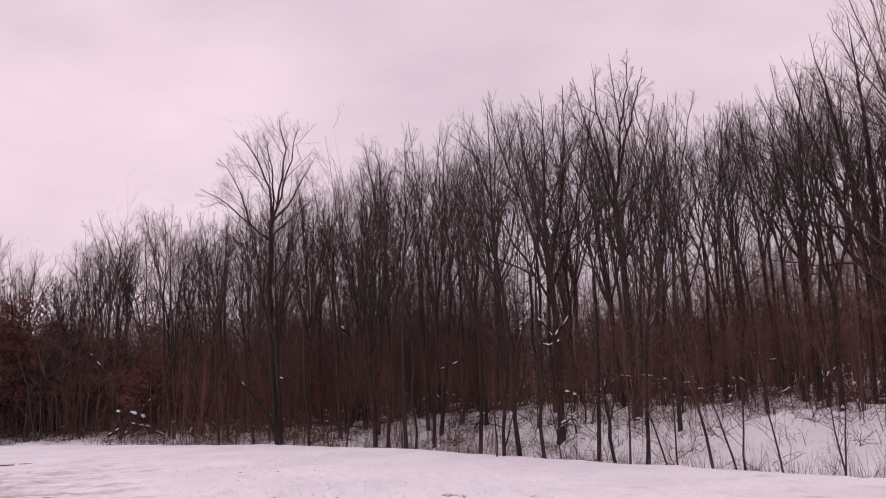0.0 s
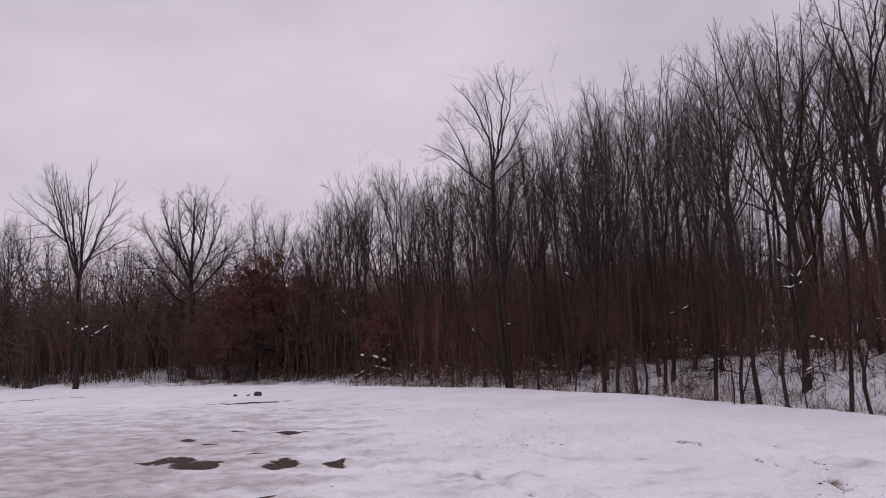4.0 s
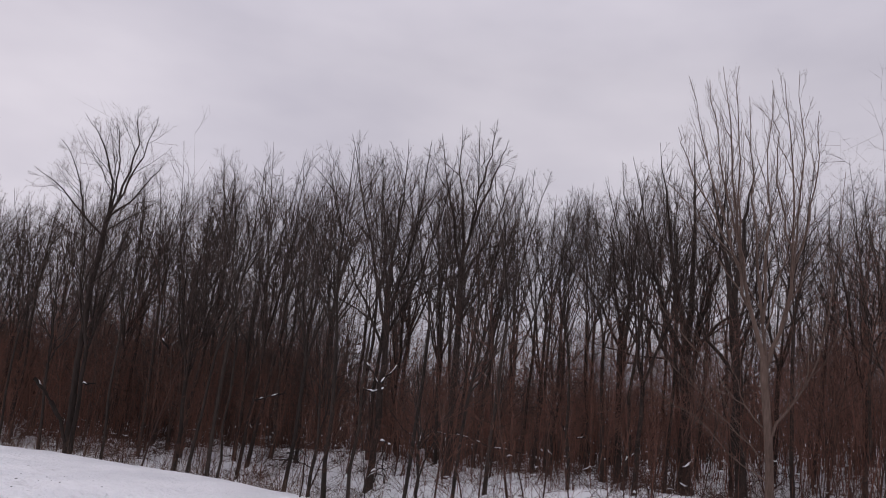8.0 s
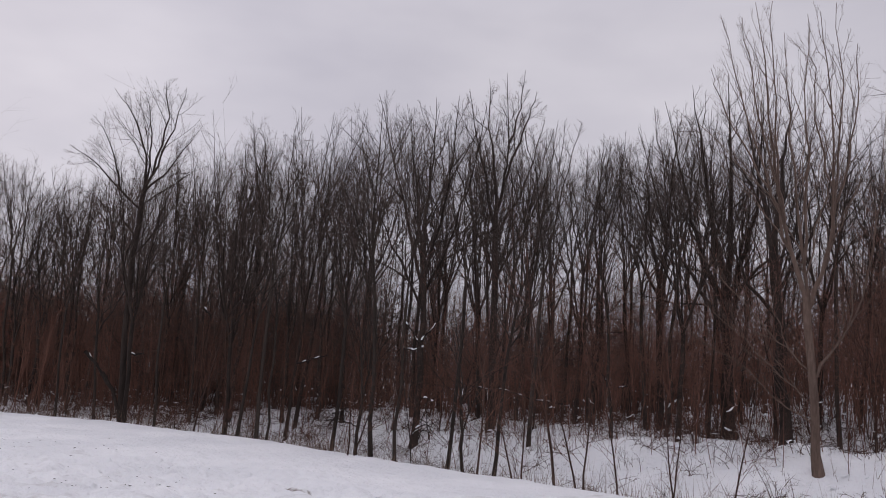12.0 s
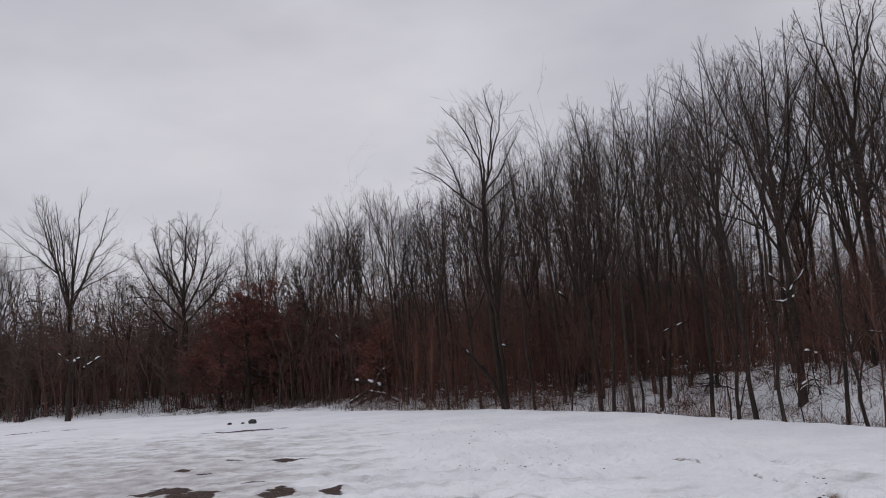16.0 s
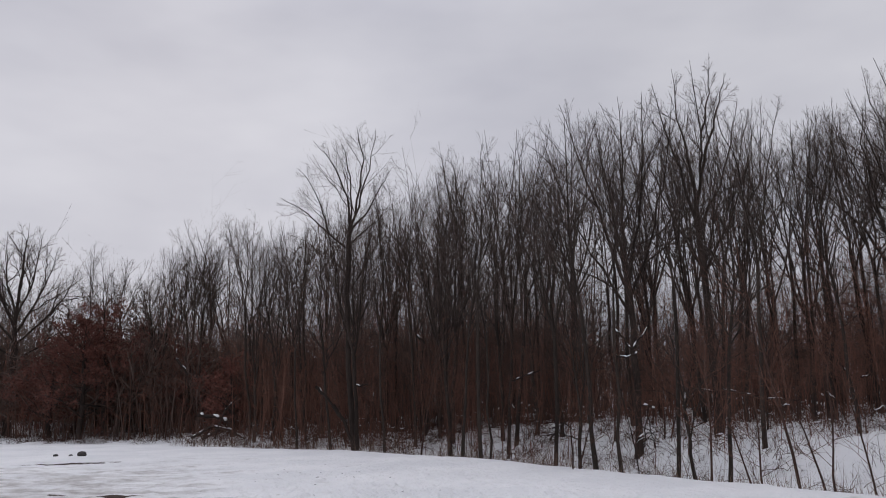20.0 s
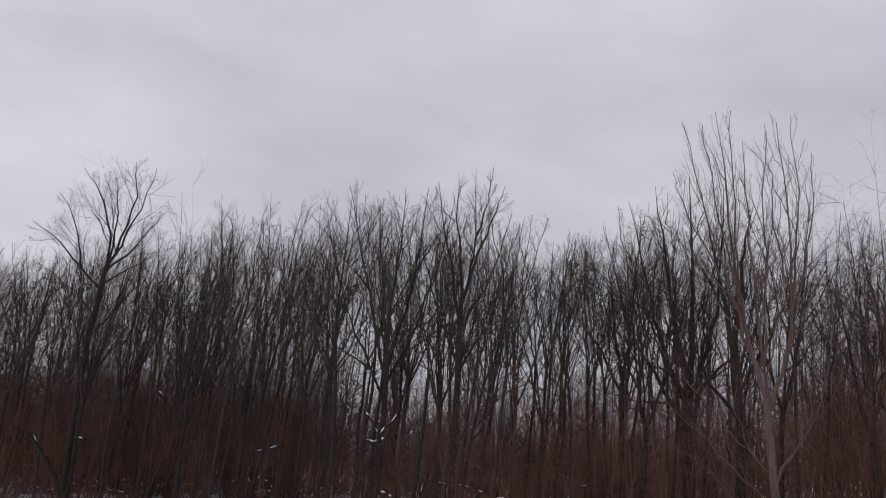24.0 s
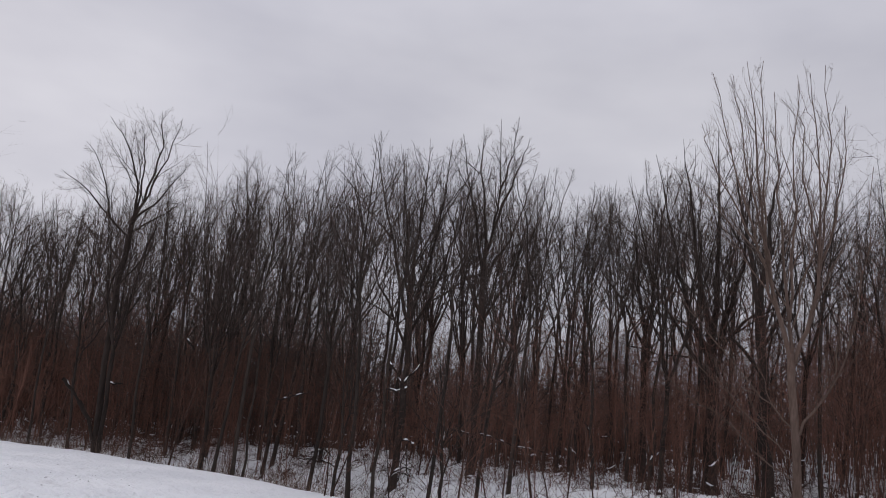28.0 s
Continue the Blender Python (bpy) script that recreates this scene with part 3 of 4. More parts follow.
def limb_tree(name, az, r, bark, twig, label, trunk_pts, girth, leads, seed, plan, limbs_n=7, ratio=0.34, angle=33, up=0.045, thick=1.0, depth=1.0, slim=1.0):
    """A tree of known habit: trunk and leading stems as (sideways, up) metres seen from the lot; the rest grows from them."""
    rng = np.random.default_rng(seed)
    x, y = stand(az, r)
    ob = new(name)
    ob.matrix_basis = pose(x, y, at_ground(x, y) - 0.08, 0, 0, -az)

    lift = at_ground(x, y) - 0.08

    def line(pts, K, depth):
        p = np.array(pts, float)
        p[:, 1] = np.where(p[:, 1] > 0, p[:, 1] - lift, 0)  # heights are over the lot
        f = np.linspace(0, 1, K) * (len(p) - 1)
        q = np.stack([np.interp(f, np.arange(len(p)), p[:, 0]), depth * np.linspace(0, 1, K) ** 1.2, np.interp(f, np.arange(len(p)), p[:, 1])], 1)
        q[1:-1] += rng.normal(0, 0.035, (K - 2, 3))
        return q

    trunk = Soup()
    tp = line(trunk_pts, 8, 0.0)
    trunk.tubes(tp[None], girth * np.array([[1.5, 1.1, 1.0, 0.97, 0.95, 0.93, 0.9, 0.86]]), 10)
    part("trunk", trunk.mesh("trunk", bark), ob)
    lp, lr = [], []
    for pts, k in leads:
        lp.append(line(pts, 11, rng.normal(0, depth)))
        lr.append(0.006 + (girth * k - 0.006) * np.linspace(1, 0, 11) ** slim)
        stem = Soup()
        stem.tubes(lp[-1][None], lr[-1][None], 7)
        part("stem", stem.mesh("stem", bark), ob)
    crown_of(rng, ob, np.array(lp), np.array(lr), limbs_n, 0.15, angle, ratio, plan, bark, twig, True, up, thick)
    return tagged(ob, label, "tree", FOREST)


limb_tree("tall_open_tree", -6.6, 34, BARK_DARK, TWIG, "tall bare tree with a wide open crown above its neighbours",
          [(0.15, 0), (-0.1, 3), (-0.24, 5.77), (-0.12, 8.2), (-0.1, 9.4)], 0.115,
          [([(-0.1, 9.3), (0.12, 9.9), (0.3, 11.2), (0.45, 12.4), (0.3, 13.3), (0.15, 13.9)], 0.55), ([(-0.12, 9.3), (-0.15, 10.4), (-0.53, 11.4), (-1.0, 12.2), (-1.7, 12.9)], 0.5),
           ([(-0.12, 8.2), (-0.5, 8.6), (-1.0, 9.06), (-1.9, 9.89), (-2.5, 10.3), (-3.1, 10.6)], 0.5), ([(-1.0, 9.06), (-1.25, 9.8), (-1.42, 10.47), (-1.9, 11.4), (-2.45, 12.0)], 0.38),
           ([(-0.1, 9.4), (-0.05, 10.6), (-0.1, 11.6), (-0.35, 12.7), (-0.5, 13.2)], 0.40), ([(-0.1, 9.2), (0.4, 9.8), (0.83, 10.37), (1.3, 11.3), (1.7, 12.0)], 0.45),
           ([(0.12, 9.9), (0.5, 11.2), (0.8, 12.3), (0.95, 13.3)], 0.40), ([(-0.12, 8.6), (0.5, 9.2), (1.2, 9.9), (1.8, 10.5)], 0.35),
           ([(-0.2, 7.2), (-0.9, 8.0), (-1.7, 8.6), (-2.6, 9.1)], 0.35), ([(-0.2, 6.4), (0.5, 7.6), (1.0, 8.6), (1.3, 9.6)], 0.35)], 31,
          (5, 5, 2), 7, 0.38, 36, 0.03, 0.7, 0.8)
limb_tree("many_stemmed_tree", 13.2, 30, BARK_DARK, TWIG, "large dark bare tree spreading into many steep limbs",
          [(0, 0), (0.05, 3), (0.0, 6.0)], 0.125,
          [([(0, 5.6), (-0.8, 8.2), (-1.5, 10.6), (-2.2, 13.0)], 0.6), ([(0, 6), (-0.4, 8.6), (-0.7, 11.0), (-1.1, 13.5)], 0.6),
           ([(0, 6), (-0.1, 9.0), (0.1, 11.2), (0.0, 13.4)], 0.55), ([(0, 6), (0.5, 8.4), (0.8, 10.6), (0.9, 13.2)], 0.6),
           ([(0, 5.4), (0.9, 7.6), (1.5, 9.8), (1.9, 12.4)], 0.5), ([(0, 4.8), (-1.1, 6.8), (-2.0, 8.6), (-2.8, 11.9)], 0.45)], 32, (6, 5, 2), 5, 0.36)
limb_tree("round_topped_tree", 18.3, 30, BARK_DARK, TWIG, "tall bare tree with a round top above the wood",
          [(0.1, 0), (0.05, 4), (-0.1, 8.6)], 0.135,
          [([(-0.1, 8.2), (-0.5, 9.8), (-0.9, 11.6), (-1.4, 13.9)], 0.55), ([(-0.1, 8.6), (-0.15, 10.2), (-0.5, 12), (-0.6, 14.4)], 0.55),
           ([(-0.1, 8.6), (0.2, 10), (0.3, 11.3), (0.1, 14.5)], 0.55), ([(0.3, 11.3), (0.5, 12.2), (0.7, 13.1), (0.8, 14.4)], 0.35), ([(0.2, 10.0), (0.6, 11.4), (1.0, 12.6), (1.3, 13.8)], 0.45),
           ([(0, 7.9), (0.7, 9.2), (1.2, 10.8), (1.7, 12.9)], 0.42), ([(0, 6.4), (-0.9, 8.2), (-1.6, 10.2), (-2.0, 11.8)], 0.4), ([(0, 6.2), (0.8, 7.6), (1.5, 9.2), (2.0, 10.6)], 0.4)], 33, (6, 5, 2), 5, 0.36)
for az, r, h in ((24.3, 31, 11.2), (25.2, 32, 11.8), (25.6, 31, 11.4), (23.4, 33, 11.0)):
    plant(front[1], az, r, h, az * 40)
limb_tree("leaning_tree", 29.9, 29, BARK_DARK, TWIG, "dark bare tree with a long limb reaching aside",
          [(0.1, 0), (0.05, 3), (0.0, 6.0)], 0.12,
          [([(0, 5.6), (-0.8, 7.2), (-1.9, 8.8), (-2.8, 10.0)], 0.5), ([(0, 6), (-0.3, 8), (-0.5, 10), (-0.4, 11.6)], 0.6),
           ([(0, 6), (0.3, 8), (0.4, 10), (0.7, 12.0)], 0.6)], 34, (6, 5, 2), 5, 0.36)
limb_tree("dark_oak", 34.3, 28, BARK_DARK, TWIG, "massive dark bare oak with thick forking limbs",
          [(0.1, 0), (0.05, 2.5), (0.0, 5.4)], 0.22,
          [([(0, 5.2), (-0.7, 6.8), (-1.2, 8.6), (-2.1, 12.9)], 0.6), ([(0, 5.4), (-0.3, 7.6), (-0.7, 10), (-1.1, 13.2)], 0.55),
           ([(0, 5.4), (0.2, 7.8), (0.1, 10), (0.1, 13.2)], 0.6), ([(0, 5.0), (0.5, 6.6), (1.0, 8.6), (1.2, 12.4)], 0.55),
           ([(0, 4.6), (0.6, 6.0), (1.5, 7.0), (2.2, 10.4)], 0.42), ([(0, 4.4), (-0.9, 5.8), (-1.9, 7.6), (-2.9, 11.4)], 0.42)], 35, (6, 5, 2), 5, 0.36)
limb_tree("dark_trunked_tree", 37.7, 24, BARK_DARK, TWIG, "dark bare tree with a stout straight trunk on the bank",
          [(0.1, 0), (0.0, 3), (-0.15, 6.4)], 0.15,
          [([(-0.15, 6.2), (-0.4, 8.0), (-0.7, 9.6), (-0.9, 10.6)], 0.6), ([(-0.15, 6.4), (0.1, 8.2), (0.2, 9.6), (0.5, 10.8)], 0.6), ([(-0.1, 5.0), (0.7, 6.4), (1.2, 7.6), (1.5, 9.0)], 0.4),
           ([(-0.1, 4.4), (-0.9, 5.4), (-1.3, 6.6), (-1.5, 8.0)], 0.4)], 37, RICH, 5, 0.36)
# slender switches: short steep side branches all the way up
limb_tree("pale_tree", 39.8, 20, BARK_PALE, TWIG_PALE, "pale brown bare tree with steep stems before the wood",
          [(0, 0), (-0.05, 1.6), (-0.12, 3.3), (-0.17, 4.4)], 0.10,
          [([(-0.17, 4.3), (-0.59, 5.96), (-0.85, 8.0), (-1.01, 10.1), (-1.2, 12.0)], 0.62), ([(-0.1, 4.2), (0.14, 4.9), (0.42, 5.8), (0.46, 8.0), (0.38, 9.9), (0.28, 11.2)], 0.62),
           ([(-0.12, 3.6), (-0.2, 5.4), (-0.4, 7.6), (-0.5, 9.4), (-0.55, 11.2)], 0.5), ([(0.0, 2.6), (0.4, 3.3), (1.0, 4.4), (1.4, 6.4), (1.55, 8.6)], 0.36),
           ([(0.3, 5.4), (0.55, 7.4), (0.7, 9.2), (0.62, 11.4)], 0.38), ([(-0.45, 5.4), (-0.9, 7.0), (-1.5, 9.2), (-1.95, 11.3)], 0.38), ([(-0.6, 6.2), (-1.0, 8.2), (-1.3, 9.8), (-1.5, 11.5)], 0.34),
           ([(0.4, 6.0), (0.8, 7.8), (1.0, 9.2), (1.05, 10.4)], 0.32), ([(-0.2, 5.2), (-0.1, 7.4), (-0.1, 9.2), (0.0, 10.8)], 0.36), ([(-0.7, 6.8), (-0.75, 8.4), (-0.8, 9.8), (-0.75, 11.3)], 0.3),
           ([(-0.9, 7.0), (-1.6, 8.4), (-2.1, 9.6), (-2.3, 10.4)], 0.28), ([(0.45, 7.0), (0.15, 8.4), (0.1, 9.8), (0.0, 11.4)], 0.28), ([(0.0, 1.9), (-0.8, 2.6), (-1.7, 3.6), (-2.7, 4.5)], 0.2),
           ([(0.0, 1.4), (-0.7, 2.0), (-1.6, 2.8), (-2.9, 3.7)], 0.2), ([(-0.1, 2.7), (-0.9, 3.5), (-1.8, 4.6), (-2.6, 5.6)], 0.2)], 36,
          (3, 3, 1), 11, 0.24, 21, 0.05, 0.6, 0.5, 1.35)
# trees across the lot, beyond its far edge
BROAD = (6, 6, 3)
limb_tree("maple", -28.3, 64, BARK_DARK, TWIG, "broad bare maple standing free at the lot's far edge",
          [(0, 0), (0.05, 3.0), (0.0, 6.4)], 0.25,
          [([(0, 6.3), (-0.1, 9), (0.1, 12), (0.3, 15.2)], 0.7), ([(0, 7.4), (-1.0, 9.6), (-1.9, 12), (-2.3, 13.9)], 0.42),
           ([(0, 7.2), (1.1, 9.4), (2.0, 11.8), (2.4, 13.8)], 0.42), ([(0, 6.6), (-1.8, 8.6), (-3.0, 10.6), (-3.7, 12.3)], 0.36),
           ([(0, 6.4), (1.9, 8.4), (3.1, 10.2), (3.8, 11.8)], 0.36), ([(0, 8.4), (0.8, 10.8), (1.1, 13), (1.3, 14.8)], 0.36),
           ([(0, 8.4), (-0.8, 10.8), (-1.0, 13), (-1.0, 14.8)], 0.36), ([(0, 5.4), (-1.8, 7.0), (-3.2, 8.6), (-4.0, 10.2)], 0.30),
           ([(0, 5.2), (1.9, 6.6), (3.2, 7.8), (4.1, 9.2)], 0.30)], 41, BROAD, 7, 0.36, 36, 0.03, 1.5)
vase = wood_tree(42, 17, 0.42, 0.20, 0.36, 40, RICH, BARK, TWIG, "bare vase-shaped tree beyond the lot", fork=8, lean=(0.12, 0.5))
vase.matrix_basis = pose(*stand(-35.4, 70), at_ground(*stand(-35.4, 70)) - 0.06, 0, 0, 10)
for az, r, h in ((-17.6, 57, 14.0), (-16.6, 58, 13.6), (-18.5, 59, 13.4), (-13.2, 46, 12.6), (-12.0, 45, 12.4), (-24.1, 64, 13.4), (-22.4, 63, 12.4), (-20.8, 62, 11.6), (-30.6, 76, 12.0), (-32.2, 80, 12.5), (-39.5, 74, 14.5), (-26.4, 78, 11.5)):
    plant(front[3] if az > -14 else front[int(r) % 3], az, r, h, az * 50)


for az, r, h, k in ((10.3, 22.6, 10.5, 6), (9.2, 23.2, 6.5, 3), (12.0, 22.4, 8.0, 1), (15.6, 21.6, 9.0, 1), (16.7, 21.8, 6.0, 3), (18.8, 21.2, 8.5, 6), (21.2, 25.5, 10.8, 0),
                    (7.5, 29.0, 11.5, 2), (-6.2, 33.6, 11.2, 4), (-4.3, 32.6, 8.5, 1), (1.1, 28.0, 9.5, 6), (2.4, 28.0, 11.2, 0), (3.0, 28.4, 7.0, 1), (-8.0, 36.5, 9.0, 2),
                    (-10.3, 37.2, 8.0, 1), (0.3, 33.0, 11.0, 4), (4.3, 33.5, 11.5, 5), (31.2, 24.0, 9.0, 4), (33.1, 27.0, 9.5, 1), (26.8, 24.6, 8.0, 6)):
    plant(front[k], az, r, h, az * 61)


def uproot(samples):
    """Takes away the samples from which copies were made."""
    for ob in samples:
        for child in list(ob.children):
            bpy.data.objects.remove(child)
        bpy.data.objects.remove(ob)


uproot((*front, *back, *young))


# ---------------------------------------------------------------- undergrowth
def shrub(seed, h, stems, bark, twig, label, plan, spread=0.35):
    rng = np.random.default_rng(seed)
    ob = new("shrub" if stems > 1 else "sapling")
    a = rng.uniform(0, 2 * np.pi, stems)
    lean = rng.uniform(0.02, spread, stems)
    start = np.stack([np.cos(a) * 0.12, np.sin(a) * 0.12, np.zeros(stems)], 1)
    way = np.stack([np.cos(a) * lean, np.sin(a) * lean, np.ones(stems)], 1)
    way /= np.linalg.norm(way, axis=1, keepdims=True)
    pts = bend(rng, start, way, h * rng.uniform(0.6, 1.0, stems), 7, 0.07 if stems > 1 else 0.05, 0.06)
    rad = taper(np.full(stems, 0.004 + h * 0.0043) * rng.uniform(0.7, 1.2, stems), 7, 0.2)
    for i in range(stems):
        soup = Soup()
        soup.tubes(pts[i:i + 1], rad[i:i + 1], 5)
        part("stem" if stems > 1 else "trunk", soup.mesh("stem", bark), ob)
    twigs = Soup()
    ramify(rng, twigs, pts, rad * 0.7, plan, 0.78)
    tagged(part("twig_spray", twigs.mesh("twig_spray", twig, False), ob), kind="stuff")
    ob["h"] = h
    return tagged(ob, label, "shrub" if stems > 1 else "sapling", "undergrowth of the wood")


BUSH = [(7, 0.15, 0.95, 40, 0.40, 0.08), (4, 0.1, 0.95, 40, 0.5, 0.03), (2, 0.2, 0.9, 36, 0.5, 0.0)]
WHIP = [(13, 0.22, 0.95, 50, 0.26, 0.10), (5, 0.15, 0.95, 40, 0.5, 0.03), (2, 0.2, 0.9, 36, 0.5, 0.0)]
bushes = [shrub(51, 4, 6, STEM_RED, TWIG_RED, "tangled red-brown shrub in the undergrowth", BUSH),
          shrub(52, 4, 7, STEM_RED, TWIG_RED, "dense red-brown thicket shrub on the snowy bank", BUSH, 0.5),
          shrub(53, 4, 5, BARK, TWIG_RED, "dark many-stemmed shrub in the undergrowth", BUSH, 0.3)]
whips = [shrub(61, 6, 1, STEM_RED, TWIG_RED, "thin red-brown sapling at the crest of the bank", WHIP, 0.06),
         shrub(62, 6, 1, BARK, TWIG_RED, "thin dark sapling on the snowy bank", WHIP, 0.06),
         shrub(63, 6, 2, STEM_RED, TWIG_RED, "twin-stemmed red-brown young tree on the bank", WHIP, 0.15)]
EDGE_U = [-90, -37, -34, -25, -17, -5, 0, 8, 14, 20, 60]
EDGE_S = [-75, -25.5, -17.4, -11.3, -5.3, -1.4, 0, 0.2, -1.0, -1.6, -7]


def thicket():
    rng = np.random.default_rng(88)
    placed, n, tries = [], 0, 0
    while n < 105 and tries < 20000:
        tries += 1
        az, r = rng.uniform(-46, 54), rng.uniform(17, 85)
        x, y = stand(az, r)
        u, s = (float(v) for v in land(np.array(x), np.array(y)))
        edge = (2.0 if u < 4 else 7.0) if u > -12 else 7.0
        if not edge < s < edge + 16:
            continue
        if any((x - a) ** 2 + (y - b) ** 2 < 1.3 for a, b in placed):
            continue
        placed.append((x, y))
        n += 1
        if rng.random() < 0.64:
            plant(bushes[rng.integers(3)], az, r, rng.uniform(1.6, 3.4) if s < edge + 7 else rng.uniform(3, 5.5), rng.uniform(0, 360))
        else:
            plant(whips[rng.integers(3)], az, r, rng.uniform(4.5, 8.0), rng.uniform(0, 360), (rng.normal(0, 3), rng.normal(0, 3)))
    # low brush along the edge
    for az, r, h in ((-17.2, 43.5, 1.7), (-16.3, 43, 1.9), (-15.4, 42.5, 1.8), (-14.5, 42, 1.7), (-13.4, 41, 1.5), (-12.2, 40, 1.8), (-10.6, 38.5, 1.6), (-9.3, 37.5, 1.9),
                     (-8.0, 36, 1.6), (-5.4, 34, 1.7), (-4.4, 32.8, 1.4), (-3.0, 32, 1.8), (-0.6, 30, 1.6), (4.8, 27, 1.5), (6.4, 26, 1.4), (7.4, 25.4, 1.3)):
        plant(bushes[int(r) % 3], az, r, h, az * 91)
    # young trees along the crest
    for az, r, h, k in ((8.9, 21.8, 3.6, 2), (-2.0, 29.6, 6.0, 0), (13.4, 20.8, 4.0, 1), (17.6, 20.2, 5.0, 0), (20.6, 19.4, 4.0, 2), (23.5, 18.4, 6.2, 0), (24.8, 18.0, 4.0, 2),
                        (27.5, 18.8, 4.0, 0), (31.0, 18.4, 3.6, 2), (34.5, 18.2, 3.4, 0)):
        plant(whips[k], az, r, h, az * 77, (0, 0))


thicket()
uproot((*bushes, *whips))


def in_wood(rng, n, u0, u1, s0, s1, left=5.0, clear=0.0):
    """n random places on the wood's floor, from s0 to s1 metres beyond the lot's edge."""
    u, s = rng.uniform(u0, u1, n), rng.uniform(s0, s1, n)
    s = np.where(u < -12, s + left, s + clear * soft(-8, 4, u) * (1 + 0.35 * soft(8, 20, u)))
    p = P0 + u[:, None] * ALONG + (s + np.interp(u, EDGE_U, EDGE_S))[:, None] * ACROSS
    return p, height(p[:, 0], p[:, 1])


def stems_and_twigs(name, label, seed, poles, shoots, s0, s1, high, mat, span=(-78, 45), girth=(0.012, 0.034), thick=1.25, clear=4.0, low=0.22, reach=0.15):
    """Close-grown thin stems with their side twigs, too many to count."""
    rng = np.random.default_rng(seed)
    soup = Soup()
    p, z = in_wood(rng, poles, span[0], span[1], s0, s1, clear=clear)
    az = np.degrees(np.arctan2(p[:, 0], p[:, 1]))
    h = high * rng.uniform(0.3, 1.0, poles) * np.clip(0.95 + 0.45 * lump(p[:, 0], p[:, 1], 8.0, seed) + 0.3 * lump(p[:, 0], p[:, 1], 3.0, seed + 1), 0.35, 1.6)
    if high > 8:
        h = h * np.interp(az, [9, 13, 20, 31, 34], [1, 0.85, 0.72, 0.72, 1])  # a thinner stretch of wood
    a = np.column_stack([p, z - 0.1])
    out = np.tan(np.radians(np.interp(az, [-25, 0, 45], [0.0, 0.6, 0.4])))
    side = np.column_stack([np.cos(np.radians(az)), -np.sin(np.radians(az))]) * out[:, None]
    way = np.column_stack([rng.normal(0, 0.12, (poles, 2)) + side, np.ones(poles)])
    r = rng.uniform(girth[0], girth[1], poles)
    mid = a + way * (h * 0.5)[:, None] + rng.normal(0, 0.14, (poles, 3))
    b = a + way * h[:, None] + rng.normal(0, 0.25, (poles, 3))
    soup.tubes(np.stack([a, mid], 1), np.stack([r, r * 0.7], 1), 3)
    soup.cones(mid, b, r * 0.7)
    pts = np.stack([a, mid, b], 1)
    rad = np.stack([r, r * 0.7, r * 0.3], 1)
    ramify(rng, soup, pts, rad, [(shoots, low, 1.0, 62, reach, 0.12), (3, 0.12, 0.95, 46, 0.5, 0.0)], thick)
    return tagged(new(name, soup.mesh(name, mat, False)), label, "thicket", kind="stuff")


stems_and_twigs("edge_thicket", "fine red-brown twigs of young growth along the bank", 94, 620, 15, 3.4, 9, 6.4, TWIG_RED, (-30, 45), (0.007, 0.014), 0.72, 1.0, 0.36, 0.24)
stems_and_twigs("near_thicket", "close-grown red-brown young stems and twigs within the wood", 95, 1900, 12, 5.5, 18, 8.2, TWIG_RED, (-78, 45), (0.007, 0.018), 0.95, 4.0, 0.28, 0.20)
stems_and_twigs("hollow_thicket", "red-brown undergrowth where the wood is thin", 92, 1300, 8, 8, 26, 6.4, TWIG_RED, (4, 42), (0.008, 0.02), 1.15)
stems_and_twigs("mid_thicket", "close-grown grey-brown young stems and twigs within the wood", 97, 2000, 8, 8, 30, 12.5, TWIG, (-78, 45), (0.009, 0.026), 0.9)
stems_and_twigs("deep_thicket", "close-grown dark stems deep in the wood", 96, 4800, 3, 16, 56, 11.5, TWIG, (-78, 45), (0.014, 0.04), 2.0)
stems_and_twigs("pole_thicket", "close-grown young poles with their twigs in the wood", 99, 1000, 7, 7, 26, 12.5, TWIG, (-24, 12), (0.018, 0.042), 1.1)
stems_and_twigs("corner_thicket", "red-brown young growth at the corner of the lot", 93, 800, 7, 3, 20, 8.0, TWIG_RED, (-42, -8), (0.014, 0.036), 1.4, 4.0, 0.3)
stems_and_twigs("far_thicket", "dark undergrowth across the lot", 98, 2600, 4, 3, 42, 8.4, TWIG, (-80, -18), (0.02, 0.05), 2.3, 4.0, 0.34)
stems_and_twigs("far_brush", "dense dark brush under the trees across the lot", 91, 2500, 7, 4, 26, 7.4, TWIG, (-62, -20), (0.02, 0.045), 3.2, 4.0, 0.36, 0.2)


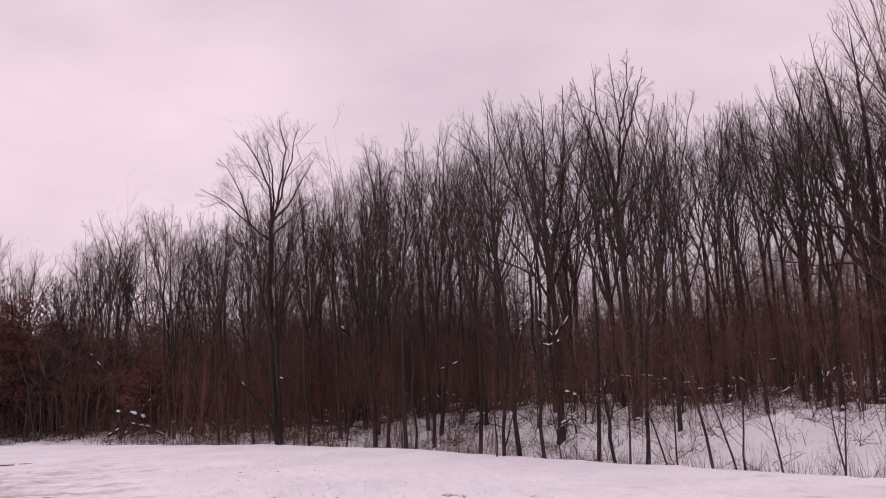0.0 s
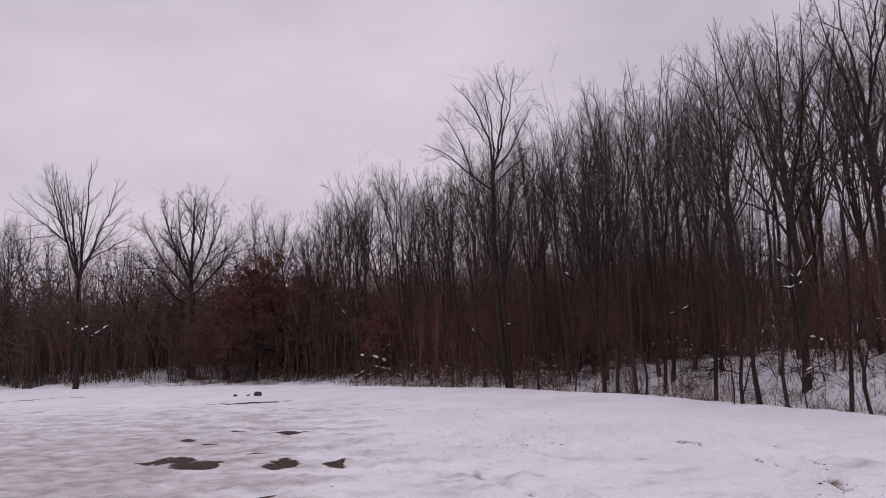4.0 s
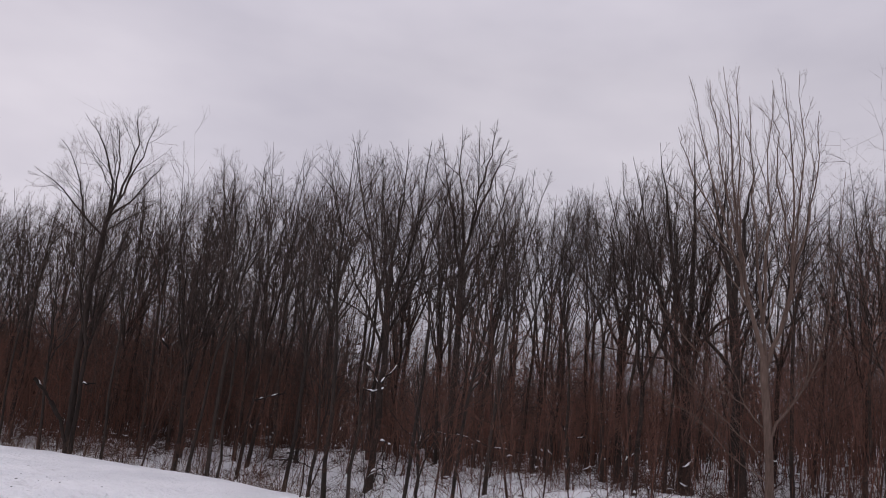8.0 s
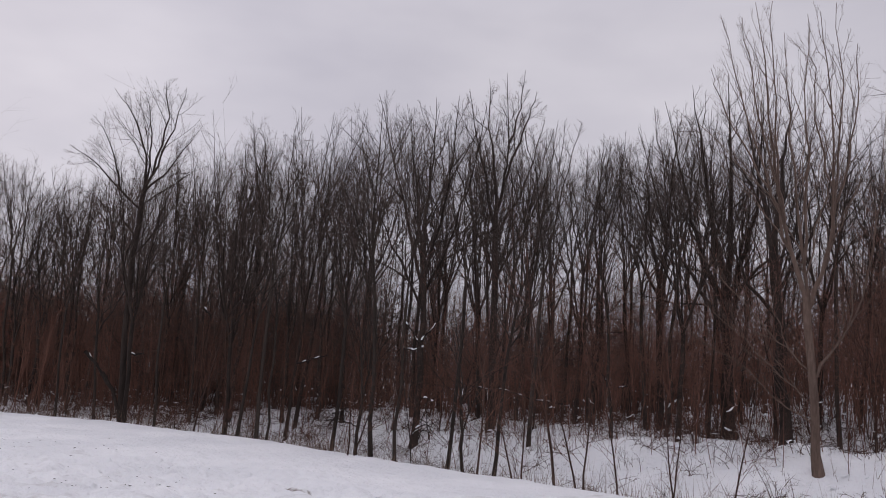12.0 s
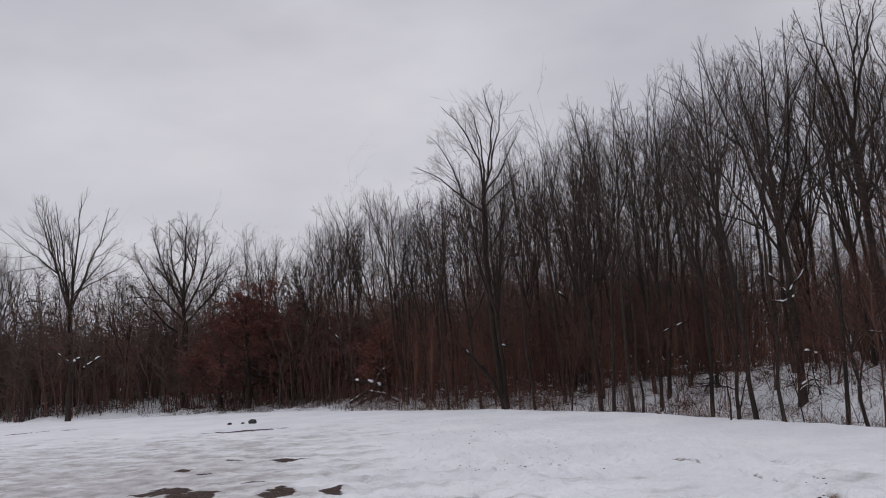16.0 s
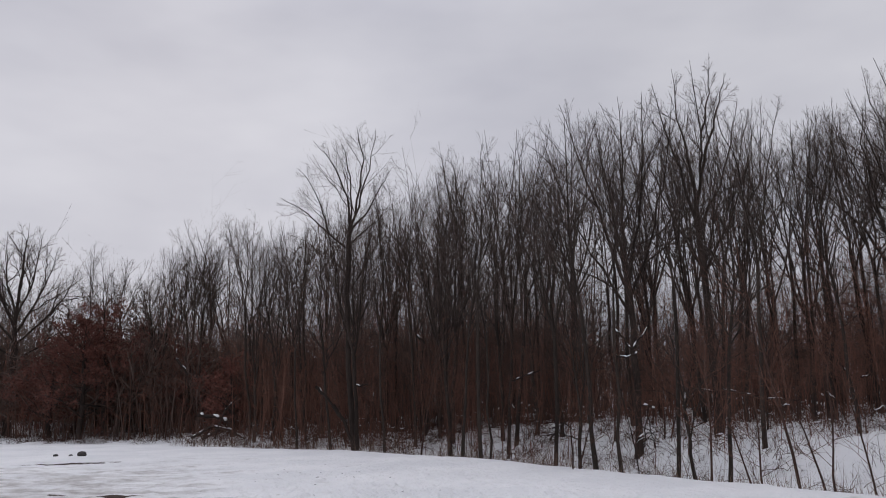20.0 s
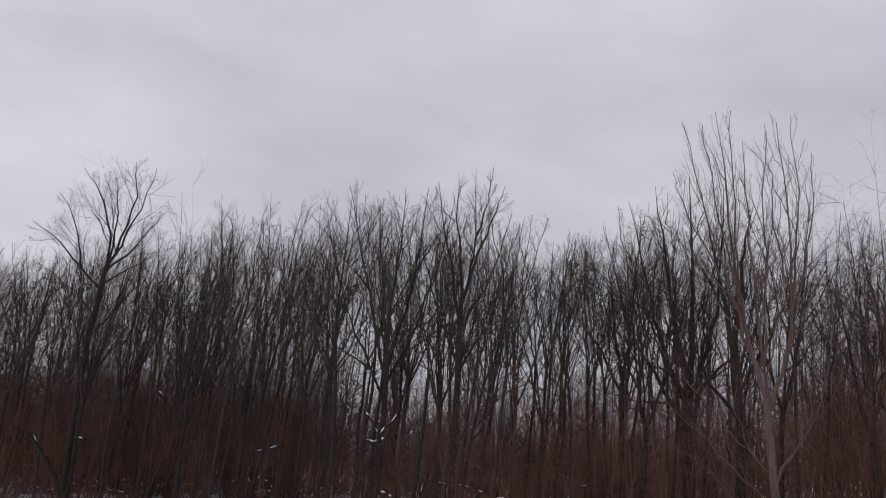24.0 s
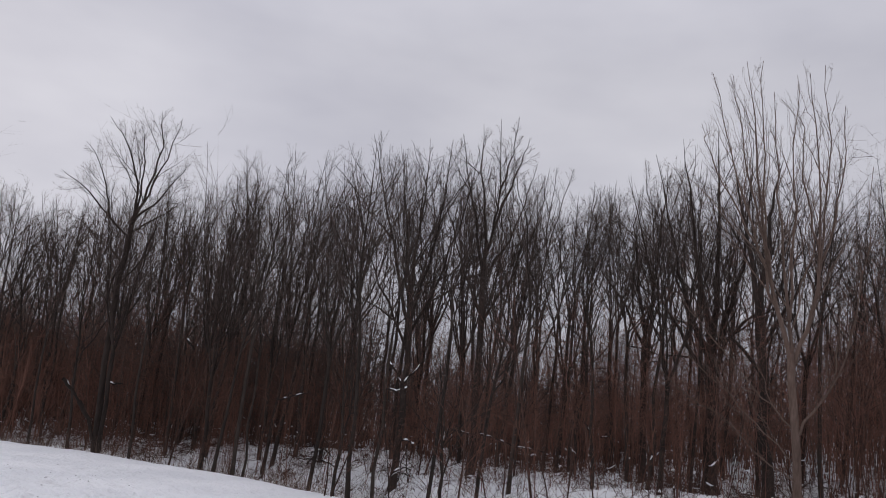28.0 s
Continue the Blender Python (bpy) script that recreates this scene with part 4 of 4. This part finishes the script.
# ---------------------------------------------------------------- withered oaks, weeds, brush
def leafy_oak(az, r, h, seed, count, low):
    rng = np.random.default_rng(seed)
    ob = wood_tree(seed, h, low, 0.15, 0.46, 26, PLAIN, BARK_DARK, TWIG_RED, "oak keeping its withered red-brown leaves at the lot's far edge", angle=62, up=0.05)
    spray = [c for c in ob.children if c.name.startswith("twig_spray")][0]
    co = np.empty(len(spray.data.vertices) * 3, np.float32)
    spray.data.vertices.foreach_get("co", co)
    co = co.reshape(-1, 3)
    pick = co[rng.integers(len(co), size=count)]
    keep = rng.random(count) < np.clip(1.3 - pick[:, 2] / h, 0.1, 1)
    c = pick[keep] + rng.normal(0, 0.12, (keep.sum(), 3))
    a, b = rng.normal(0, 1, (2, len(c), 3))
    a /= np.linalg.norm(a, axis=1, keepdims=True)
    b = np.cross(a, b)
    b /= np.linalg.norm(b, axis=1, keepdims=True)
    size = rng.uniform(0.05, 0.085, (len(c), 1))
    v = np.stack([c - a * size, c + b * size * 0.5, c + a * size, c - b * size * 0.5], 1)
    i = np.arange(len(c) * 4).reshape(-1, 4)
    tagged(part("foliage", mesh_of("foliage", v, [], i, LEAF), ob, "withered red-brown leaves"), kind="stuff")
    x, y = stand(az, r)
    ob.matrix_basis = pose(x, y, at_ground(x, y) - 0.06, 0, 0, seed * 30)


for az, r, h, seed, count in ((-24.2, 55.5, 8.2, 71, 16000), (-22.8, 56.0, 9.2, 72, 15000), (-26.0, 59.0, 6.5, 74, 11000), (-20.4, 58.5, 8.0, 73, 10000),
                              (-17.5, 55.0, 6.0, 75, 7000), (-14.6, 50.0, 5.0, 76, 5000)):
    leafy_oak(az, r, h, seed, count, 0.13)


def weeds():
    rng = np.random.default_rng(91)
    soup = Soup()
    n = 3600
    u = 34 - 46 * rng.random(n) ** 1.25
    s = np.abs(rng.normal(0.9, 0.9, n)) + 0.35 + (rng.random(n) < 0.3) * rng.uniform(0, 7, n)
    p = P0 + u[:, None] * ALONG + (s + np.interp(u, EDGE_U, EDGE_S))[:, None] * ACROSS
    a = np.column_stack([p, height(p[:, 0], p[:, 1]) - 0.05])
    d = np.column_stack([rng.normal(0, 0.3, (n, 2)), np.ones(n)])
    soup.cones(a, a + d * rng.uniform(0.2, 0.9, (n, 1)), np.full(n, 0.0055))
    tagged(new("dry_weeds", soup.mesh("dry_weeds", WEED, False)), "dry weed stalks poking from the snow", "weeds", kind="stuff")
    soup = Soup()
    clumps, each = 2000, 20
    p, z = in_wood(rng, clumps, -50, 40, 3.5, 26, 4.0)
    p2, z2 = in_wood(rng, 520, -16, 36, 4.0, 13, 0.0)
    p, z, clumps = np.concatenate([p, p2]), np.concatenate([z, z2]), clumps + 520
    inside = land(p[:, 0], p[:, 1])[1]
    keep = (lump(p[:, 0], p[:, 1], 3.4, 12) > np.interp(inside, [5, 10], [0.15, -0.4])) & (rng.random(clumps) < np.interp(inside, [3, 7, 11], [0.25, 0.7, 1.0])) & (inside > np.interp(p[:, 0], [0, 5, 10], [1.5, 4.2, 8.0]) + rng.normal(0, 0.6, clumps)) & (rng.random(clumps) < np.interp(p[:, 0], [4, 9], [1.0, 0.3]))
    p, z = p[keep], z[keep]
    a = np.repeat(np.column_stack([p, z]), each, 0)
    n = len(a)
    a = a + rng.normal(0, 1, (n, 3)) * [0.45, 0.45, 0.02]
    d = rng.normal(0, 1, (n, 3)) * [0.9, 0.9, 0.35] + [0, 0, 0.3]
    m = a + d * rng.uniform(0.12, 0.5, (n, 1))
    d = d + rng.normal(0, 0.5, (n, 3)) - [0, 0, 0.7]
    r = rng.uniform(0.007, 0.017, n)
    soup.cones(m, a, r * 0.8)
    soup.cones(m, m + d * rng.uniform(0.12, 0.5, (n, 1)), r * 0.8)
    tagged(new("fallen_brush", soup.mesh("fallen_brush", STEM_RED, False)), "fallen twigs and brush on the snowy wood floor", "brush", kind="stuff")


def bank_scrub():
    """Arching shoots of low scrub on the bank, in tangled clumps."""
    rng = np.random.default_rng(101)
    clumps, each = 1000, 9
    p, z = in_wood(rng, clumps, -30, 40, 1.6, 15, 2.0)
    keep = (lump(p[:, 0], p[:, 1], 3.2, 21) > -0.4) & (land(p[:, 0], p[:, 1])[1] > np.interp(p[:, 0], [0, 5, 10], [1.2, 2.2, 3.6]) + rng.normal(0, 0.8, clumps))
    p, z = p[keep], z[keep]
    grown = np.repeat(rng.uniform(0.4, 1.35, len(p)), each)
    a = np.repeat(np.column_stack([p, z - 0.04]), each, 0)
    n = len(a)
    a = a + rng.normal(0, 1, (n, 3)) * [0.22, 0.22, 0.0]
    way = rng.normal(0, 1, (n, 3)) * [0.55, 0.55, 0.1] + [0, 0, 0.9]
    way /= np.linalg.norm(way, axis=1, keepdims=True)
    pts = bend(rng, a, way, grown * rng.uniform(0.6, 1.4, n), 4, 0.16, -0.22)
    rad = taper(rng.uniform(0.005, 0.011, n), 4, 0.3)
    soup = Soup()
    soup.tubes(pts, rad, 3)
    ramify(rng, soup, pts, rad, [(4, 0.2, 0.95, 42, 0.4, 0.0), (2, 0.2, 0.9, 40, 0.5, 0.0)], 0.8)
    tagged(new("bank_scrub", soup.mesh("bank_scrub", STEM_RED, False)), "low arching scrub tangled over the snowy bank", "scrub", kind="stuff")


weeds()
bank_scrub()


def snow_tufts():
    """Small lumps of snow caught on the low brush and fallen wood."""
    rng = np.random.default_rng(92)
    n = 1500
    p, z = in_wood(rng, n, -45, 40, 3, 18, 4.0)
    c = np.column_stack([p, z + 0.02 + 1.1 * rng.random(n) ** 4.0])
    way = rng.uniform(0, np.pi, n)
    long, wide = rng.uniform(0.03, 0.14, n), rng.uniform(0.010, 0.032, n)
    f = np.column_stack([np.cos(way), np.sin(way), rng.normal(0, 0.35, n)])
    K = 5
    pts = c[:, None] + f[:, None] * (long[:, None] * np.linspace(-1, 1, K)[None])[..., None] + rng.normal(0, 0.018, (n, K, 3))
    rad = wide[:, None] * np.array([[0.1, 0.8, 1.0, 0.7, 0.1]])
    soup = Soup()
    soup.tubes(pts, rad, 5)
    tagged(new("snow_tufts", soup.mesh("snow_tufts", SNOW_CAP)), "small lumps of snow caught on the brush", "snow", kind="stuff")


snow_tufts()


# ---------------------------------------------------------------- snow-laden wood, stones, clods
def spot(az, el, r):
    """The place r metres off in that heading, seen under that angle above the level."""
    return np.array([r * math.sin(radians(az)), r * math.cos(radians(az)), EYE + r * math.tan(radians(el))])


def snowy_wood(name, label, r, pieces):
    """Broken boughs or a fallen log with snow lying along the top: pieces of (thickness, share under snow, line of (heading, angle))."""
    rng = np.random.default_rng(len(name) * 7 + int(r * 10))
    a0, e0 = pieces[0][2][0]
    org = spot(a0, e0, r)
    ob = new(name)
    ob.matrix_basis = Matrix.Translation(org)
    for thick, snow, line in pieces:
        p = np.array([spot(a, e, r + 0.25 * i) for i, (a, e) in enumerate(line)]) - org
        K = 9
        f = np.linspace(0, len(p) - 1, K)
        q = np.stack([np.interp(f, np.arange(len(p)), p[:, k]) for k in range(3)], 1)
        q[1:-1] += rng.normal(0, 0.02, (K - 2, 3))
        bough = Soup()
        bough.tubes(q[None], thick * np.linspace(1, 0.6, K)[None], 7)
        own = part("bough", bough.mesh("bough", BARK_DARK), ob)
        if snow:
            long = np.linalg.norm(np.diff(q, axis=0), axis=1).sum()
            at = rng.uniform(0, 0.15)
            while at < 0.95:
                end = min(1.0, at + rng.uniform(0.12, 0.5) / max(long, 0.6))
                i = np.linspace(at, end, 7) * (K - 1)
                c = np.stack([np.interp(i, np.arange(K), q[:, k]) for k in range(3)], 1) + [0, 0, thick * 0.75]
                w = thick * snow * np.array([0.1, 0.6, 0.9, 1.0, 0.85, 0.6, 0.08]) * rng.uniform(0.6, 1.1, 7)
                cap = Soup()
                cap.tubes(c[None], w[None], 6)
                part("snow_cap", cap.mesh("snow_cap", SNOW_CAP), own, "white snow lying along the bough")
                at = end + rng.uniform(0.1, 0.8) / max(long, 0.6)
    return tagged(ob, label, "fallen wood")


snowy_wood("broken_bough", "broken forked boughs of a dead tree under snow", 25, [
    (0.032, 0.95, [(13.1, 3.7), (13.8, 4.5), (14.5, 5.5)]), (0.032, 0.8, [(13.1, 3.7), (12.5, 4.7), (11.8, 5.4)]),
    (0.036, 1.0, [(12.1, 3.2), (12.8, 3.2), (13.5, 3.5)])])
snowy_wood("fallen_log", "long fallen trunk lying in the undergrowth under snow", 27, [
    (0.038, 0.75, [(16.9, 0.9), (18.2, 0.75), (19.8, 0.7), (21.3, 0.2), (23.5, 0.0)])])
snowy_wood("hung_bough", "thin bough dusted with snow caught among stems", 30, [(0.035, 0.8, [(4.6, 1.7), (6.7, 2.4)])])
snowy_wood("hung_bough", "short snowy bough caught among stems", 33, [(0.05, 1.0, [(-2.0, 5.0), (-1.4, 4.4)])])
snowy_wood("hung_bough", "short snowy bough caught among stems", 33, [(0.04, 1.0, [(-6.3, 1.5), (-5.5, 1.6)])])
snowy_wood("leaning_log", "leaning dead trunk with snow on its upper end", 33, [
    (0.07, 0.9, [(-9.1, 1.5), (-8.5, 0.9), (-7.9, 0.2)]), (0.09, 0, [(-7.9, 0.2), (-7.2, -0.8), (-6.6, -2.2)])])
snowy_wood("brush_pile", "heap of fallen boughs under snow at the wood's edge", 43, [
    (0.10, 1.2, [(-17.0, -0.3), (-15.9, -0.4), (-14.8, -0.8)]), (0.08, 0.8, [(-17.3, -1.8), (-16.0, -1.0), (-14.6, -1.4)]),
    (0.08, 0.7, [(-16.6, -1.9), (-15.3, -1.2), (-13.8, -1.9)]), (0.05, 0.5, [(-15.8, -1.9), (-15.2, 0.0), (-14.4, 0.9)])])
snowy_wood("hung_bough", "slanting snowy bough hung in the edge trees", 50, [(0.09, 0.8, [(-18.5, 3.5), (-17.7, 2.4)])])
snowy_wood("brush_pile", "tangled heap of old boughs capped with snow on the bank", 24.5, [
    (0.022, 1.6, [(13.5, -0.15), (14.0, -0.1), (14.4, -0.3)]), (0.02, 0, [(13.5, -3.0), (13.7, -1.8), (14.0, -0.2)]), (0.02, 0, [(14.3, -3.0), (14.1, -2.0), (13.9, -0.4)]),
    (0.02, 1.6, [(13.2, -2.3), (13.8, -1.9), (14.5, -2.1)]), (0.015, 0.9, [(13.0, -2.7), (13.6, -2.3), (14.6, -2.6)]), (0.014, 0, [(13.2, -1.4), (13.9, -1.8), (14.7, -2.6)]),
    (0.013, 0.9, [(14.8, -1.6), (14.2, -2.0), (13.4, -2.9)]), (0.012, 0, [(12.8, -1.8), (13.3, -2.3), (13.9, -2.9)]), (0.012, 0, [(14.9, -2.2), (14.1, -1.5), (13.6, -1.1)])])
snowy_wood("brush_pile", "small heap of old boughs under snow on the bank", 29, [
    (0.03, 0.9, [(7.4, -1.6), (8.2, -1.3), (9.0, -1.7)]), (0.028, 0, [(7.2, -2.4), (8.0, -1.4), (8.6, -0.9)]), (0.03, 0.8, [(7.0, -2.1), (8.1, -1.9), (9.3, -2.4)])])
snowy_wood("hung_bough", "snow-dusted boughs caught in the undergrowth", 27, [(0.04, 0.9, [(26.1, 2.3), (26.7, 1.5)]), (0.03, 0.8, [(27.2, 1.4), (27.9, 1.5)])])
snowy_wood("snag", "dead forked trunk with snow in its forks on the lot", 55, [
    (0.20, 0, [(-35.5, -1.7), (-35.4, 0.2), (-35.3, 1.9)]), (0.10, 0.8, [(-35.3, 1.4), (-35.1, 2.2), (-34.5, 2.3)]),
    (0.09, 0.8, [(-34.6, 1.6), (-34.1, 2.0), (-33.6, 2.3)]), (0.09, 0.5, [(-35.3, 1.9), (-35.7, 2.3), (-36.1, 2.6)])])


def stone(x, y, size, seed):
    rng = np.random.default_rng(seed)
    bm = bmesh.new()
    bmesh.ops.create_icosphere(bm, subdivisions=3, radius=size)
    for v in bm.verts:
        n = v.co.normalized()
        v.co *= 1 + 0.28 * noise.noise(n * 1.7 + Vector((seed, 0, 0))) + 0.08 * noise.noise(n * 5)
        v.co.z *= 0.62
    me = bpy.data.meshes.new("stone")
    bm.to_mesh(me)
    bm.free()
    me.materials.append(STONE)
    ob = new("stone", me)
    ob.matrix_basis = pose(x, y, at_ground(x, y) + size * 0.3, 0, 0, seed * 50)
    tagged(ob, "dark wet stone lying on the snow of the lot", "stone", "stones on the lot")


stone(-13.9, 31.3, 0.17, 3)
stone(-15.0, 31.5, 0.09, 5)
stone(-14.6, 31.9, 0.07, 6)


def clods():
    """Crumbs of dirt and ice thrown up in the trodden snow."""
    rng = np.random.default_rng(99)
    n = 166
    c = np.concatenate([np.column_stack([rng.normal(-1.6, 1.1, 70), 14.4 + rng.choice([-1.2, 0.0, 1.4], 70) + rng.normal(0, 0.25, 70)]),
                        np.column_stack([rng.normal(-3.2, 1.2, 40), rng.normal(20.5, 0.9, 40)]),
                        np.column_stack([rng.normal(2.5, 0.13, 44), rng.uniform(7.8, 11.0, 44)]),
                        np.column_stack([rng.uniform(-8, 4, 12), rng.uniform(8, 22, 12)])])
    z = height(c[:, 0], c[:, 1])
    size = rng.uniform(0.006, 0.017, n) * np.where(rng.random(n) < 0.08, 1.8, 1.0)
    octa = np.array([[1, 0, 0], [0, 1, 0], [-1, 0, 0], [0, -1, 0], [0, 0, 0.7], [0, 0, -0.7]], float)
    v = octa[None] * [1.7, 0.9, 0.7] * size[:, None, None] * rng.uniform(0.6, 1.3, (n, 6, 1)) + np.column_stack([c, z + size * 0.25])[:, None]
    f = np.array([[0, 1, 4], [1, 2, 4], [2, 3, 4], [3, 0, 4], [1, 0, 5], [2, 1, 5], [3, 2, 5], [0, 3, 5]])
    t = (np.arange(n)[:, None, None] * 6 + f[None]).reshape(-1, 3)
    tagged(new("dirt_clods", mesh_of("dirt_clods", v, t, [], STONE)), "dark crumbs of dirt in the trodden snow", "dirt", kind="stuff")


clods()
